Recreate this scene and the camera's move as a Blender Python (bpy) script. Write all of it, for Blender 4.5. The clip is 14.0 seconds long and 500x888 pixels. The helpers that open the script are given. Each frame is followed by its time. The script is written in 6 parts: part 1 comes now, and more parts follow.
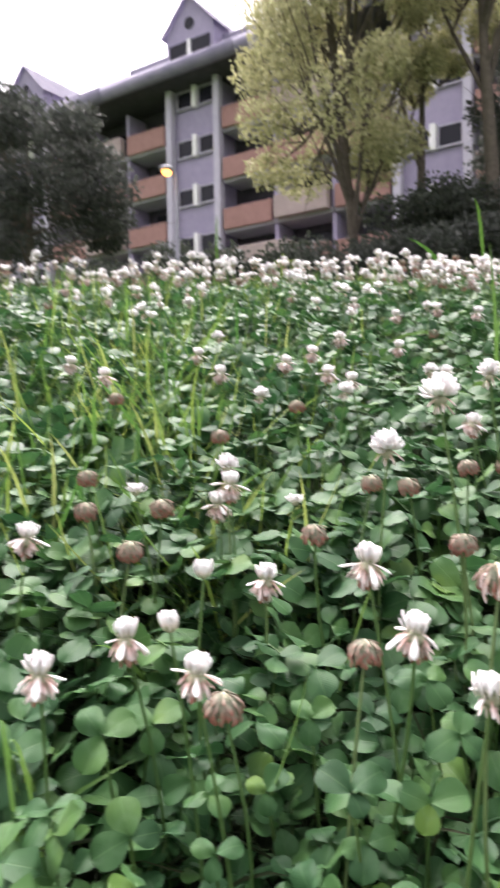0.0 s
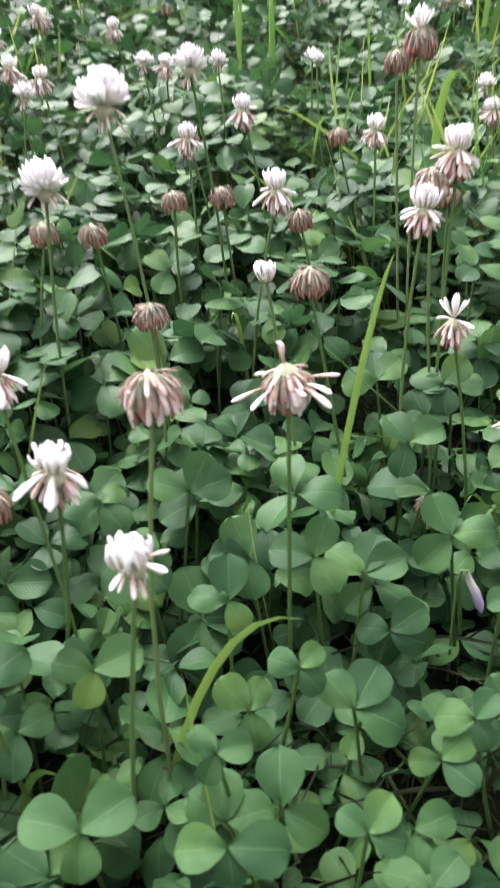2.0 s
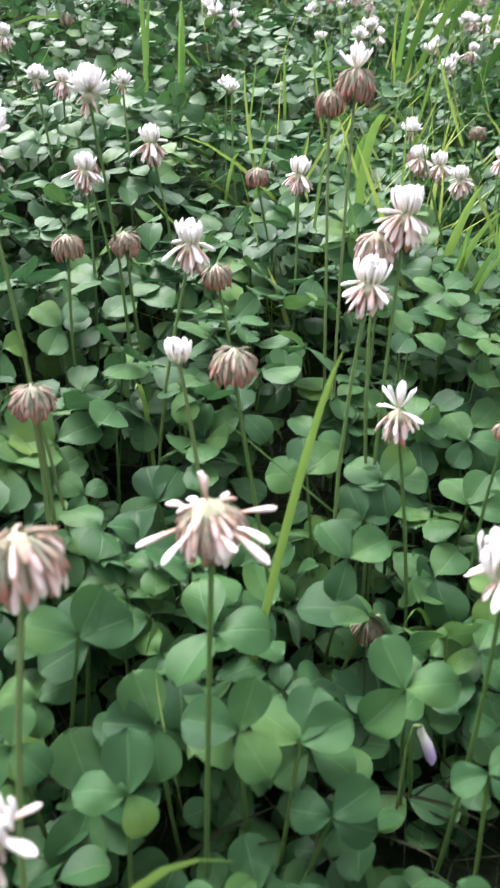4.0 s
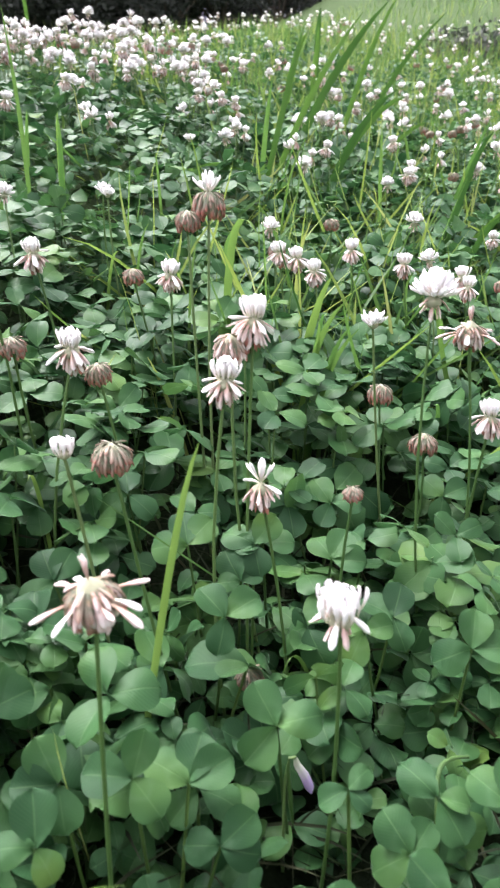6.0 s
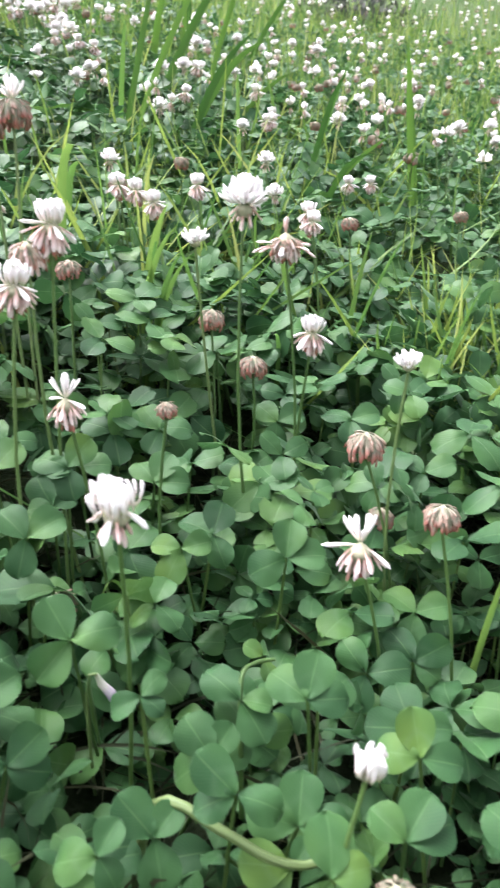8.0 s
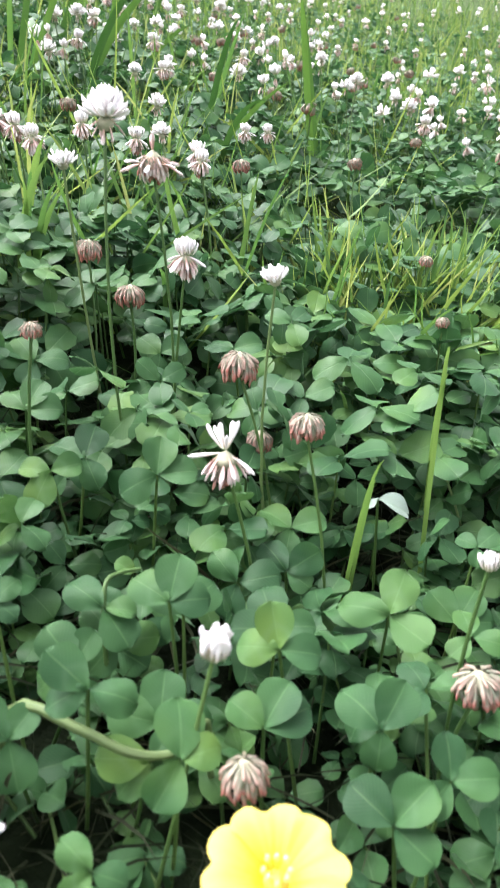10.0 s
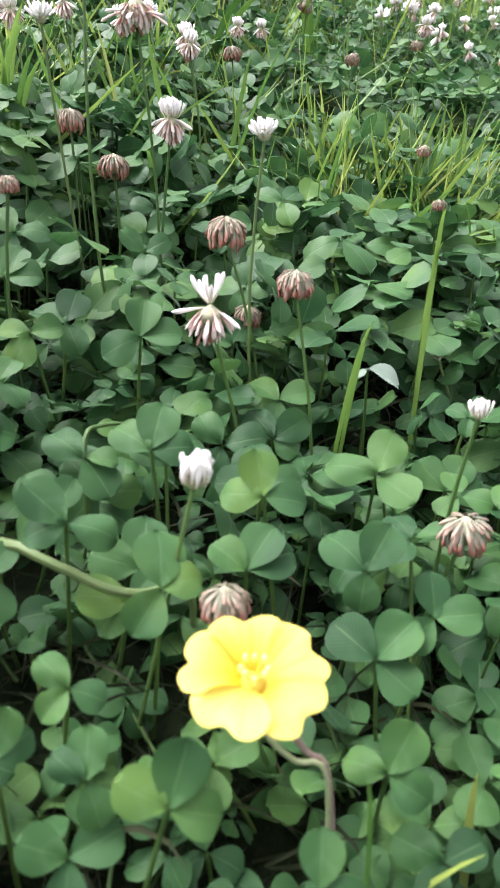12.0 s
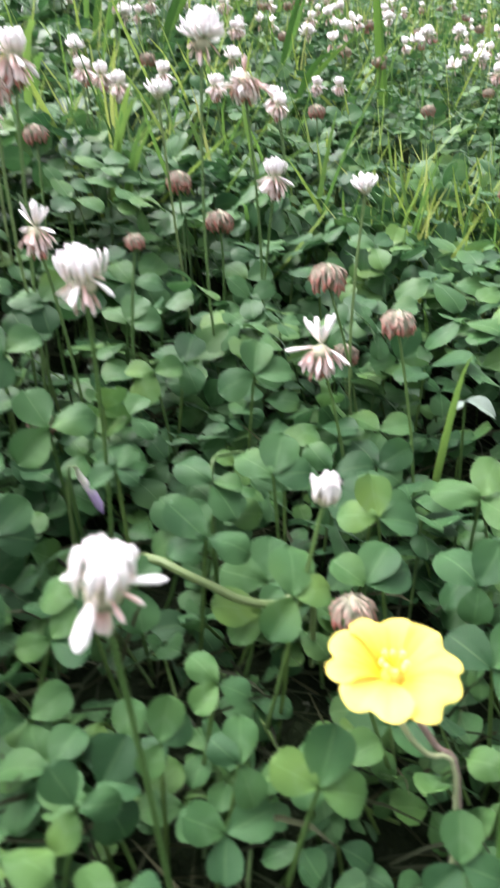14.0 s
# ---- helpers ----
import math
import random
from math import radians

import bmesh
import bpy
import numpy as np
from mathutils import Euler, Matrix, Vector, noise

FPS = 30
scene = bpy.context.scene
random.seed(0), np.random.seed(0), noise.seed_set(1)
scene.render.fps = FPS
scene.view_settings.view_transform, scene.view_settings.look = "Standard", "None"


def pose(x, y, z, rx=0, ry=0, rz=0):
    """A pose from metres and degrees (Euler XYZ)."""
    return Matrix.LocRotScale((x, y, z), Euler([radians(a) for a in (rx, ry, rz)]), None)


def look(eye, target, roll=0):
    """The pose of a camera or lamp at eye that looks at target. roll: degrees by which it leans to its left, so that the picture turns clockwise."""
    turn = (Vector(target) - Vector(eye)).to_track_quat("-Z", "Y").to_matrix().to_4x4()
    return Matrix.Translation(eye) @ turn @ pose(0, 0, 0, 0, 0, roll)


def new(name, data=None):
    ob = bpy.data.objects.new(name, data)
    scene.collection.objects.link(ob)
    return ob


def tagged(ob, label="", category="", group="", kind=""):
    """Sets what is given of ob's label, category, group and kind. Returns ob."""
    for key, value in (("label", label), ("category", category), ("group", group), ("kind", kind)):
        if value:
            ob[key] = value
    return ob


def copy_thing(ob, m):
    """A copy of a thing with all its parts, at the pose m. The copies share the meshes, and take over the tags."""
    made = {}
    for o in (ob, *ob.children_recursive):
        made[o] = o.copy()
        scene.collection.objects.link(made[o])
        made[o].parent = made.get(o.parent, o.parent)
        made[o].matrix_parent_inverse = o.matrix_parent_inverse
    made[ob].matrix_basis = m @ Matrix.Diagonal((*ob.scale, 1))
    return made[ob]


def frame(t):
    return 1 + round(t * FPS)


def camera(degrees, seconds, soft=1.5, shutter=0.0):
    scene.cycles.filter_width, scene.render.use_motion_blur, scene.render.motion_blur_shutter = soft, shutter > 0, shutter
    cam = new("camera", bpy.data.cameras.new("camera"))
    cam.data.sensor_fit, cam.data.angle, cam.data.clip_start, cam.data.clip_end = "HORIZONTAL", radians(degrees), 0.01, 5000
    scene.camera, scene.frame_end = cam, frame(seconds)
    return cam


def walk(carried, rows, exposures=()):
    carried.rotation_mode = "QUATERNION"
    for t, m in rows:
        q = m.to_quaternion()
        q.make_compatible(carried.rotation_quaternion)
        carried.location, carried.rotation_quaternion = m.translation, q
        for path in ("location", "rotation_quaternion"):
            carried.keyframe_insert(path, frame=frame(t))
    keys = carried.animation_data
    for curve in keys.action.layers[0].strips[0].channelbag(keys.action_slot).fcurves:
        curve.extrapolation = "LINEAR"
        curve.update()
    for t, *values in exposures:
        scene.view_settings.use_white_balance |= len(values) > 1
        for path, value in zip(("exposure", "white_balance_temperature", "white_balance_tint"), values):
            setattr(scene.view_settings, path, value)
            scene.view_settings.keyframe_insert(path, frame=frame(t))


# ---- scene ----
# ---------------- camera: seconds, x, y, z, pitch, yaw, roll ----------------
cam = camera(38.03, 14.0, soft=1.5, shutter=0.6)
# a small lens focused into the flowers half a metre off
cam.data.dof.use_dof = True
cam.data.dof.focus_distance = 0.48
cam.data.dof.aperture_fstop = 35.0
PATH = [
    (0, 0.0000, 0.0000, 0.3201, -1.27, -0.03, -1.05),
    (0.5, 0.0112, 0.0213, 0.3302, -5.22, -5.41, -1.21),
    (1, 0.0395, 0.0374, 0.3464, -10.69, -9.64, -4.24),
    (1.5, 0.0607, 0.0612, 0.3332, -18.24, -13.85, -4.76),
    (2, 0.0753, 0.0955, 0.3266, -23.84, -15.22, -3.49),
    (2.2, 0.0785, 0.1091, 0.3262, -25.25, -15.35, -3.23),
    (4.3, 0.0924, 0.1609, 0.3418, -21.96, -24.92, 0.68),
    (4.5, 0.0920, 0.1566, 0.3460, -21.15, -25.40, 0.40),
    (5, 0.0877, 0.1384, 0.3542, -18.31, -27.42, -1.57),
    (5.5, 0.0873, 0.1296, 0.3604, -18.30, -29.64, -1.09),
    (6, 0.0882, 0.1222, 0.3571, -17.97, -31.52, -0.95),
    (6.5, 0.0966, 0.1241, 0.3457, -19.98, -33.76, -0.55),
    (7, 0.1091, 0.1147, 0.3399, -20.27, -36.02, 0.05),
    (7.5, 0.1146, 0.1094, 0.3358, -20.59, -37.88, 0.75),
    (8, 0.1221, 0.1012, 0.3278, -20.02, -39.57, -0.36),
    (8.5, 0.1276, 0.0950, 0.3197, -20.28, -42.04, -0.20),
    (9, 0.1349, 0.0908, 0.3150, -20.97, -43.88, 0.80),
    (9.2, 0.1360, 0.0854, 0.3140, -20.76, -44.55, 0.69),
    (11.3, 0.1346, 0.0747, 0.2779, -25.42, -46.27, 0.84),
    (11.5, 0.1349, 0.0735, 0.2751, -25.81, -46.30, 1.22),
    (12, 0.1332, 0.0716, 0.2695, -26.21, -46.09, 0.59),
    (12.5, 0.1313, 0.0691, 0.2667, -26.19, -45.72, 0.22),
    (13, 0.1271, 0.0679, 0.2633, -25.70, -44.41, -0.59),
    (13.5, 0.1199, 0.0690, 0.2592, -25.10, -43.07, -0.47),
    (14, 0.1037, 0.0677, 0.2747, -22.87, -40.49, -2.13),
]


def eye_pose(x, y, z, pitch, yaw, roll):
    """A pose that looks along yaw (left of +y) and pitch (up), rolled as look() rolls."""
    p, w = radians(pitch), radians(yaw)
    ahead = Vector((-math.sin(w) * math.cos(p), math.cos(w) * math.cos(p), math.sin(p)))
    return look((x, y, z), Vector((x, y, z)) + ahead, roll)


EXPOSURES = [(0.0, 1.97, 6600, 21), (1.0, 1.87, 6600, 21), (2.0, 1.98, 6400, 23), (4.5, 2.10, 6300, 20), (5.0, 2.16, 6300, 20), (6.5, 2.01, 6300, 20), (7.5, 2.12, 6300, 20), (8.5, 2.22, 6300, 19), (9.5, 2.21, 6300, 19), (11.5, 2.03, 6350, 19), (12.5, 1.91, 6450, 19), (13.5, 1.91, 6450, 19), (14.0, 2.05, 6400, 21)]
walk(cam, [(row[0], eye_pose(*row[1:])) for row in PATH], EXPOSURES)

# ---------------- light: a bright, hazy evening sky ----------------
world = bpy.data.worlds.new("world")
scene.world = world
world.use_nodes = True
wn, wl = world.node_tree.nodes, world.node_tree.links
sky = wn.new("ShaderNodeTexSky")
sky.sky_type = "NISHITA"
sky.sun_disc = False
sky.sun_elevation = radians(62)
sky.sun_rotation = radians(-16)
sky.air_density, sky.dust_density, sky.ozone_density = 1.0, 5.0, 1.5
pale = wn.new("ShaderNodeHueSaturation")
pale.inputs["Saturation"].default_value = 0.12
wl.new(sky.outputs[0], pale.inputs["Color"])
wl.new(pale.outputs[0], wn["Background"].inputs["Color"])
wn["Background"].inputs["Strength"].default_value = 0.15
sun_data = bpy.data.lights.new("sun", "SUN")
sun_data.energy, sun_data.angle, sun_data.color = 1.8, radians(50), (1.0, 0.97, 0.93)
sun = new("sun", sun_data)
sun.matrix_world = look((-1.2, 4.1, 8.0), (0, 0, 0))

# ---------------- materials ----------------


def material(name, rough=0.6, spec=0.4):
    m = bpy.data.materials.new(name)
    m.use_nodes = True
    b = m.node_tree.nodes["Principled BSDF"]
    b.inputs["Roughness"].default_value = rough
    b.inputs["Specular IOR Level"].default_value = spec
    return m, m.node_tree.nodes, m.node_tree.links, b


def ramp(nodes, stops):
    r = nodes.new("ShaderNodeValToRGB")
    while len(r.color_ramp.elements) < len(stops):
        r.color_ramp.elements.new(0.5)
    for e, (p, c) in zip(r.color_ramp.elements, stops):
        e.position, e.color = p, (*c, 1)
    return r


def math_node(nodes, links, op, a, b=None, c=None):
    n = nodes.new("ShaderNodeMath")
    n.operation = op
    for i, v in enumerate((a, b, c)):
        if v is None:
            continue
        if isinstance(v, (int, float)):
            n.inputs[i].default_value = v
        else:
            links.new(v, n.inputs[i])
    return n.outputs[0]


def mix_colour(nodes, links, fac, a, b, blend="MIX"):
    n = nodes.new("ShaderNodeMix")
    n.data_type, n.blend_type = "RGBA", blend
    for socket, v in ((n.inputs[0], fac), (n.inputs[6], a), (n.inputs[7], b)):
        if isinstance(v, (int, float)):
            socket.default_value = v
        elif isinstance(v, tuple):
            socket.default_value = (*v, 1)
        else:
            links.new(v, socket)
    return n.outputs[2]


def piece_random(nodes, links):
    """One random number for each piece, whether it is an object or an island of a joined mesh."""
    g, o = nodes.new("ShaderNodeNewGeometry"), nodes.new("ShaderNodeObjectInfo")
    total = math_node(nodes, links, "ADD", g.outputs["Random Per Island"], o.outputs["Random"])
    return math_node(nodes, links, "FRACT", total)


def noise_node(nodes, links, scale, detail=4.0, coords="Object"):
    t = nodes.new("ShaderNodeTexCoord")
    n = nodes.new("ShaderNodeTexNoise")
    n.inputs["Scale"].default_value, n.inputs["Detail"].default_value = scale, detail
    links.new(t.outputs[coords], n.inputs["Vector"])
    return n.outputs[0]


def bump(nodes, links, b, height, strength, distance):
    n = nodes.new("ShaderNodeBump")
    n.inputs["Strength"].default_value, n.inputs["Distance"].default_value = strength, distance
    links.new(height, n.inputs["Height"])
    links.new(n.outputs[0], b.inputs["Normal"])


def leafy(m, nodes, links, b, colour, share):
    """Adds light that passes through a thin leaf or petal."""
    t, mix = nodes.new("ShaderNodeBsdfTranslucent"), nodes.new("ShaderNodeMixShader")
    mix.inputs[0].default_value = share
    links.new(colour, t.inputs["Color"])
    links.new(colour, b.inputs["Base Color"])
    links.new(b.outputs[0], mix.inputs[1])
    links.new(t.outputs[0], mix.inputs[2])
    links.new(mix.outputs[0], nodes["Material Output"].inputs["Surface"])


def uv_axes(nodes, links):
    t, s = nodes.new("ShaderNodeTexCoord"), nodes.new("ShaderNodeSeparateXYZ")
    links.new(t.outputs["UV"], s.inputs[0])
    return s.outputs[0], s.outputs[1]


def clover_leaf_material(name, stops):
    m, n, l, b = material(name, 0.48, 0.19)
    b.inputs["Sheen Weight"].default_value, b.inputs["Sheen Roughness"].default_value = 0.10, 0.36
    b.inputs["Sheen Tint"].default_value = (0.80, 0.95, 0.85, 1)
    rnd = piece_random(n, l)
    # the leaflets of one leaf are of nearly one green; the bed varies from hand to hand
    place, patch = n.new("ShaderNodeNewGeometry"), n.new("ShaderNodeTexNoise")
    patch.inputs["Scale"].default_value, patch.inputs["Detail"].default_value = 26.0, 2.0
    l.new(place.outputs["Position"], patch.inputs["Vector"])
    spread_out = n.new("ShaderNodeMapRange")
    spread_out.inputs[1].default_value, spread_out.inputs[2].default_value = 0.28, 0.72
    l.new(patch.outputs[0], spread_out.inputs[0])
    tone = math_node(n, l, "ADD", math_node(n, l, "MULTIPLY", rnd, 0.42), math_node(n, l, "MULTIPLY", spread_out.outputs[0], 0.58))
    base = ramp(n, stops)
    l.new(tone, base.inputs[0])
    u, v = uv_axes(n, l)
    across = math_node(n, l, "ABSOLUTE", math_node(n, l, "SUBTRACT", u, 0.5))
    rib = math_node(n, l, "SUBTRACT", 1.0, math_node(n, l, "MINIMUM", 1.0, math_node(n, l, "MULTIPLY", across, 34.0)))
    # a faint pale chevron across the middle of the leaflet, and fine side veins
    bow = math_node(n, l, "ADD", v, math_node(n, l, "MULTIPLY", across, 0.55))
    band = math_node(n, l, "SUBTRACT", 1.0, math_node(n, l, "MINIMUM", 1.0, math_node(n, l, "MULTIPLY", math_node(n, l, "ABSOLUTE", math_node(n, l, "SUBTRACT", bow, 0.50)), 9.0)))
    veins = math_node(n, l, "SINE", math_node(n, l, "MULTIPLY", math_node(n, l, "SUBTRACT", v, math_node(n, l, "MULTIPLY", across, 0.8)), 75.0))
    speck = noise_node(n, l, 140.0, 5.0)
    c = mix_colour(n, l, math_node(n, l, "MULTIPLY", band, math_node(n, l, "MULTIPLY", rnd, 0.16)), base.outputs[0], (0.13, 0.22, 0.13))
    c = mix_colour(n, l, math_node(n, l, "MULTIPLY", rib, 0.32), c, (0.15, 0.27, 0.11))
    c = mix_colour(n, l, math_node(n, l, "MULTIPLY", math_node(n, l, "ADD", veins, 1.0), 0.06), c, (0.07, 0.15, 0.06))
    c = mix_colour(n, l, math_node(n, l, "MULTIPLY", speck, 0.25), c, (0.014, 0.046, 0.017))
    bump(n, l, b, math_node(n, l, "ADD", math_node(n, l, "MULTIPLY", veins, 0.09), math_node(n, l, "SUBTRACT", speck, rib)), 0.3, 0.0005)
    leafy(m, n, l, b, c, 0.27)
    return m


def blade_material(name, stops, share=0.3, rough=0.45):
    m, n, l, b = material(name, rough, 0.4)
    base = ramp(n, stops)
    l.new(piece_random(n, l), base.inputs[0])
    u, v = uv_axes(n, l)
    streak = math_node(n, l, "SINE", math_node(n, l, "MULTIPLY", u, 40.0))
    c = mix_colour(n, l, math_node(n, l, "MULTIPLY", math_node(n, l, "ADD", streak, 1.0), 0.10), base.outputs[0], (0.02, 0.06, 0.01))
    bump(n, l, b, streak, 0.2, 0.0004)
    leafy(m, n, l, b, c, share)
    return m


def petal_material(name, stops, share=0.3, tone=(0.55, 0.42, 0.36)):
    """Stops run from the floret's base to its tip."""
    m, n, l, b = material(name, 0.6, 0.25)
    u, v = uv_axes(n, l)
    base = ramp(n, stops)
    wobble = math_node(n, l, "ADD", v, math_node(n, l, "MULTIPLY", math_node(n, l, "SUBTRACT", noise_node(n, l, 300.0), 0.5), 0.25))
    l.new(wobble, base.inputs[0])
    rnd = piece_random(n, l)
    c = mix_colour(n, l, math_node(n, l, "MULTIPLY", math_node(n, l, "POWER", rnd, 2.0), 0.5), base.outputs[0], tone)
    grain = math_node(n, l, "SINE", math_node(n, l, "MULTIPLY", u, 38.0))
    bump(n, l, b, grain, 0.25, 0.0003)
    leafy(m, n, l, b, c, share)
    return m


def rough_surface(name, dark, light, scale, rough=0.85, relief=0.3, distance=0.01, spec=0.2):
    m, n, l, b = material(name, rough, spec)
    small, big = noise_node(n, l, scale, 6.0), noise_node(n, l, scale * 0.13, 3.0)
    f = math_node(n, l, "ADD", math_node(n, l, "MULTIPLY", small, 0.55), math_node(n, l, "MULTIPLY", big, 0.45))
    r = ramp(n, [(0.3, dark), (0.7, light)])
    l.new(f, r.inputs[0])
    l.new(r.outputs[0], b.inputs["Base Color"])
    bump(n, l, b, small, relief, distance)
    return m


LEAF = clover_leaf_material("clover_leaf", [(0.0, (0.011, 0.044, 0.016)), (0.3, (0.021, 0.073, 0.025)), (0.55, (0.038, 0.110, 0.033)), (0.8, (0.066, 0.152, 0.036)), (1.0, (0.112, 0.205, 0.036))])
YOUNG_LEAF = clover_leaf_material("young_clover_leaf", [(0.0, (0.045, 0.122, 0.036)), (1.0, (0.085, 0.178, 0.046))])
PALE_LEAF = clover_leaf_material("pale_leaf_underside", [(0.0, (0.20, 0.27, 0.22)), (1.0, (0.25, 0.32, 0.27))])
STEM = blade_material("clover_stem", [(0.0, (0.050, 0.110, 0.028)), (0.6, (0.080, 0.155, 0.040)), (1.0, (0.13, 0.19, 0.07))], 0.15)
PETIOLE = blade_material("leaf_stalk", [(0.0, (0.035, 0.085, 0.020)), (1.0, (0.085, 0.155, 0.036))], 0.15)
GRASS = blade_material("grass_blade", [(0.0, (0.05, 0.14, 0.03)), (0.45, (0.12, 0.23, 0.045)), (0.8, (0.26, 0.36, 0.07)), (1.0, (0.33, 0.38, 0.12))], 0.38)
BROAD = blade_material("broad_grass", [(0.0, (0.075, 0.185, 0.04)), (1.0, (0.17, 0.29, 0.06))], 0.4)
DEEP = blade_material("broad_dark_grass", [(0.0, (0.035, 0.10, 0.02)), (1.0, (0.10, 0.21, 0.035))], 0.3)
WHITE = petal_material("white_floret", [(0.0, (0.42, 0.48, 0.25)), (0.25, (0.80, 0.72, 0.66)), (0.5, (0.90, 0.88, 0.88)), (1.0, (0.94, 0.93, 0.94))], 0.2, (0.88, 0.80, 0.79))
FADING = petal_material("fading_floret", [(0.0, (0.44, 0.36, 0.24)), (0.28, (0.56, 0.36, 0.30)), (0.58, (0.74, 0.58, 0.55)), (1.0, (0.88, 0.82, 0.81))], 0.25, (0.60, 0.38, 0.34))
BROWN = petal_material("withered_floret", [(0.0, (0.16, 0.20, 0.13)), (0.50, (0.27, 0.28, 0.21)), (0.66, (0.38, 0.235, 0.19)), (0.82, (0.42, 0.155, 0.12)), (1.0, (0.36, 0.14, 0.105))], 0.2, (0.38, 0.27, 0.22))
TAN = petal_material("spent_floret", [(0.0, (0.18, 0.21, 0.14)), (0.5, (0.31, 0.29, 0.225)), (1.0, (0.39, 0.235, 0.19))], 0.2, (0.37, 0.23, 0.18))
GREENBUD = petal_material("green_bud", [(0.0, (0.10, 0.17, 0.07)), (0.6, (0.20, 0.28, 0.14)), (1.0, (0.34, 0.38, 0.26))], 0.15, (0.22, 0.28, 0.16))
CALYX = rough_surface("flower_base", (0.24, 0.25, 0.16), (0.36, 0.35, 0.25), 500, 0.7, 0.3, 0.0004)


def ground_material():
    m, n, l, b = material("lawn_ground", 0.95, 0.1)
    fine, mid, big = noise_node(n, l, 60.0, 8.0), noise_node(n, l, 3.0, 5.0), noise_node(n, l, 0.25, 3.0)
    shaded_earth = ramp(n, [(0.3, (0.003, 0.006, 0.002)), (0.7, (0.008, 0.014, 0.005))])
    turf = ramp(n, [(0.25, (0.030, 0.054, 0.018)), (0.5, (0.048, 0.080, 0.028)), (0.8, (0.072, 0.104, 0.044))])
    l.new(fine, shaded_earth.inputs[0])
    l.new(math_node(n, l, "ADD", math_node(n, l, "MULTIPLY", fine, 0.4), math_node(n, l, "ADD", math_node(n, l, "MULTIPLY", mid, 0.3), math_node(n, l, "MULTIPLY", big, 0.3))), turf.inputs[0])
    # clover soil close by, the shade under leaves painted into it; mown turf further up the bank
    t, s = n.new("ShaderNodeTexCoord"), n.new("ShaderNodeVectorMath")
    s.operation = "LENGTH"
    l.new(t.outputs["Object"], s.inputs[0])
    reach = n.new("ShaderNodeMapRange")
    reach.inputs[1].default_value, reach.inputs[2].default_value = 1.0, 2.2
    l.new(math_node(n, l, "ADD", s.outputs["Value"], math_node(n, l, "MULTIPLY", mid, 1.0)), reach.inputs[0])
    c = mix_colour(n, l, reach.outputs[0], shaded_earth.outputs[0], turf.outputs[0])
    l.new(c, b.inputs["Base Color"])
    bump(n, l, b, fine, 0.8, 0.02)
    return m


GROUND = ground_material()

# ---------------- mesh helpers ----------------


def triangles(name, v, f, uv=None, mats=(), slots=None, smooth=True):
    """A mesh from arrays of places, triangles and one uv for each vertex."""
    v, f = np.asarray(v, np.float32), np.asarray(f, np.int32)
    me = bpy.data.meshes.new(name)
    me.vertices.add(len(v))
    me.vertices.foreach_set("co", v.ravel())
    me.loops.add(f.size)
    me.loops.foreach_set("vertex_index", f.ravel())
    me.polygons.add(len(f))
    me.polygons.foreach_set("loop_start", np.arange(0, f.size, 3, dtype=np.int32))
    for m in mats:
        me.materials.append(m)
    if slots is not None:
        me.polygons.foreach_set("material_index", np.asarray(slots, np.int32))
    if uv is not None:
        layer = me.uv_layers.new(name="UVMap")
        layer.data.foreach_set("uv", np.asarray(uv, np.float32)[f.ravel()].ravel())
    me.polygons.foreach_set("use_smooth", np.full(len(f), smooth))
    me.update(calc_edges=True)
    me.validate()
    return me


def grid_faces(rows, cols, closed=False):
    """Triangles of a grid of rows by cols vertices; closed: the columns go round."""
    out = []
    for r in range(rows - 1):
        for c in range(cols if closed else cols - 1):
            a, b = r * cols + c, r * cols + (c + 1) % cols
            out += [(a, b, b + cols), (a, b + cols, a + cols)]
    return np.array(out)


def joined(pieces):
    """Joins (v, f, uv, slots) tuples."""
    vs, fs, us, ss, n = [], [], [], [], 0
    for v, f, u, s in pieces:
        vs.append(v), fs.append(f + n), us.append(u), ss.append(np.broadcast_to(s, len(f)))
        n += len(v)
    return np.concatenate(vs), np.concatenate(fs), np.concatenate(us), np.concatenate(ss)


def spread(v, f, uv, slots, mats4):
    """The piece laid out at each of the 4 x 4 poses."""
    mats4 = np.asarray(mats4)
    k, n = len(mats4), len(v)
    out = np.einsum("kij,nj->kni", mats4[:, :3, :3], v) + mats4[:, None, :3, 3]
    faces = f[None] + (np.arange(k) * n)[:, None, None]
    return out.reshape(-1, 3), faces.reshape(-1, 3), np.tile(uv, (k, 1)), np.tile(np.broadcast_to(slots, len(f)), k)


def part(name, me, parent=None, m=None, label=""):
    ob = new(name, me)
    if parent is not None:
        ob.parent = parent
    if m is not None:
        ob.matrix_basis = m
    return tagged(ob, label)


def bm_mesh(name, bm, mat, smooth=False):
    me = bpy.data.meshes.new(name)
    bmesh.ops.triangulate(bm, faces=bm.faces) if len(bm.faces) < 2000 else None
    bm.to_mesh(me)
    bm.free()
    me.materials.append(mat)
    me.polygons.foreach_set("use_smooth", np.full(len(me.polygons), smooth))
    return me


def box(bm, lo, hi, bevel=0.0):
    got = bmesh.ops.create_cube(bm, size=1)
    c, s = (Vector(lo) + Vector(hi)) / 2, Vector(hi) - Vector(lo)
    for v in got["verts"]:
        v.co = Vector(v.co[i] * s[i] + c[i] for i in range(3))
    if bevel:
        edges = {e for v in got["verts"] for e in v.link_edges}
        bmesh.ops.bevel(bm, geom=list(edges), offset=bevel, segments=1, affect="EDGES")


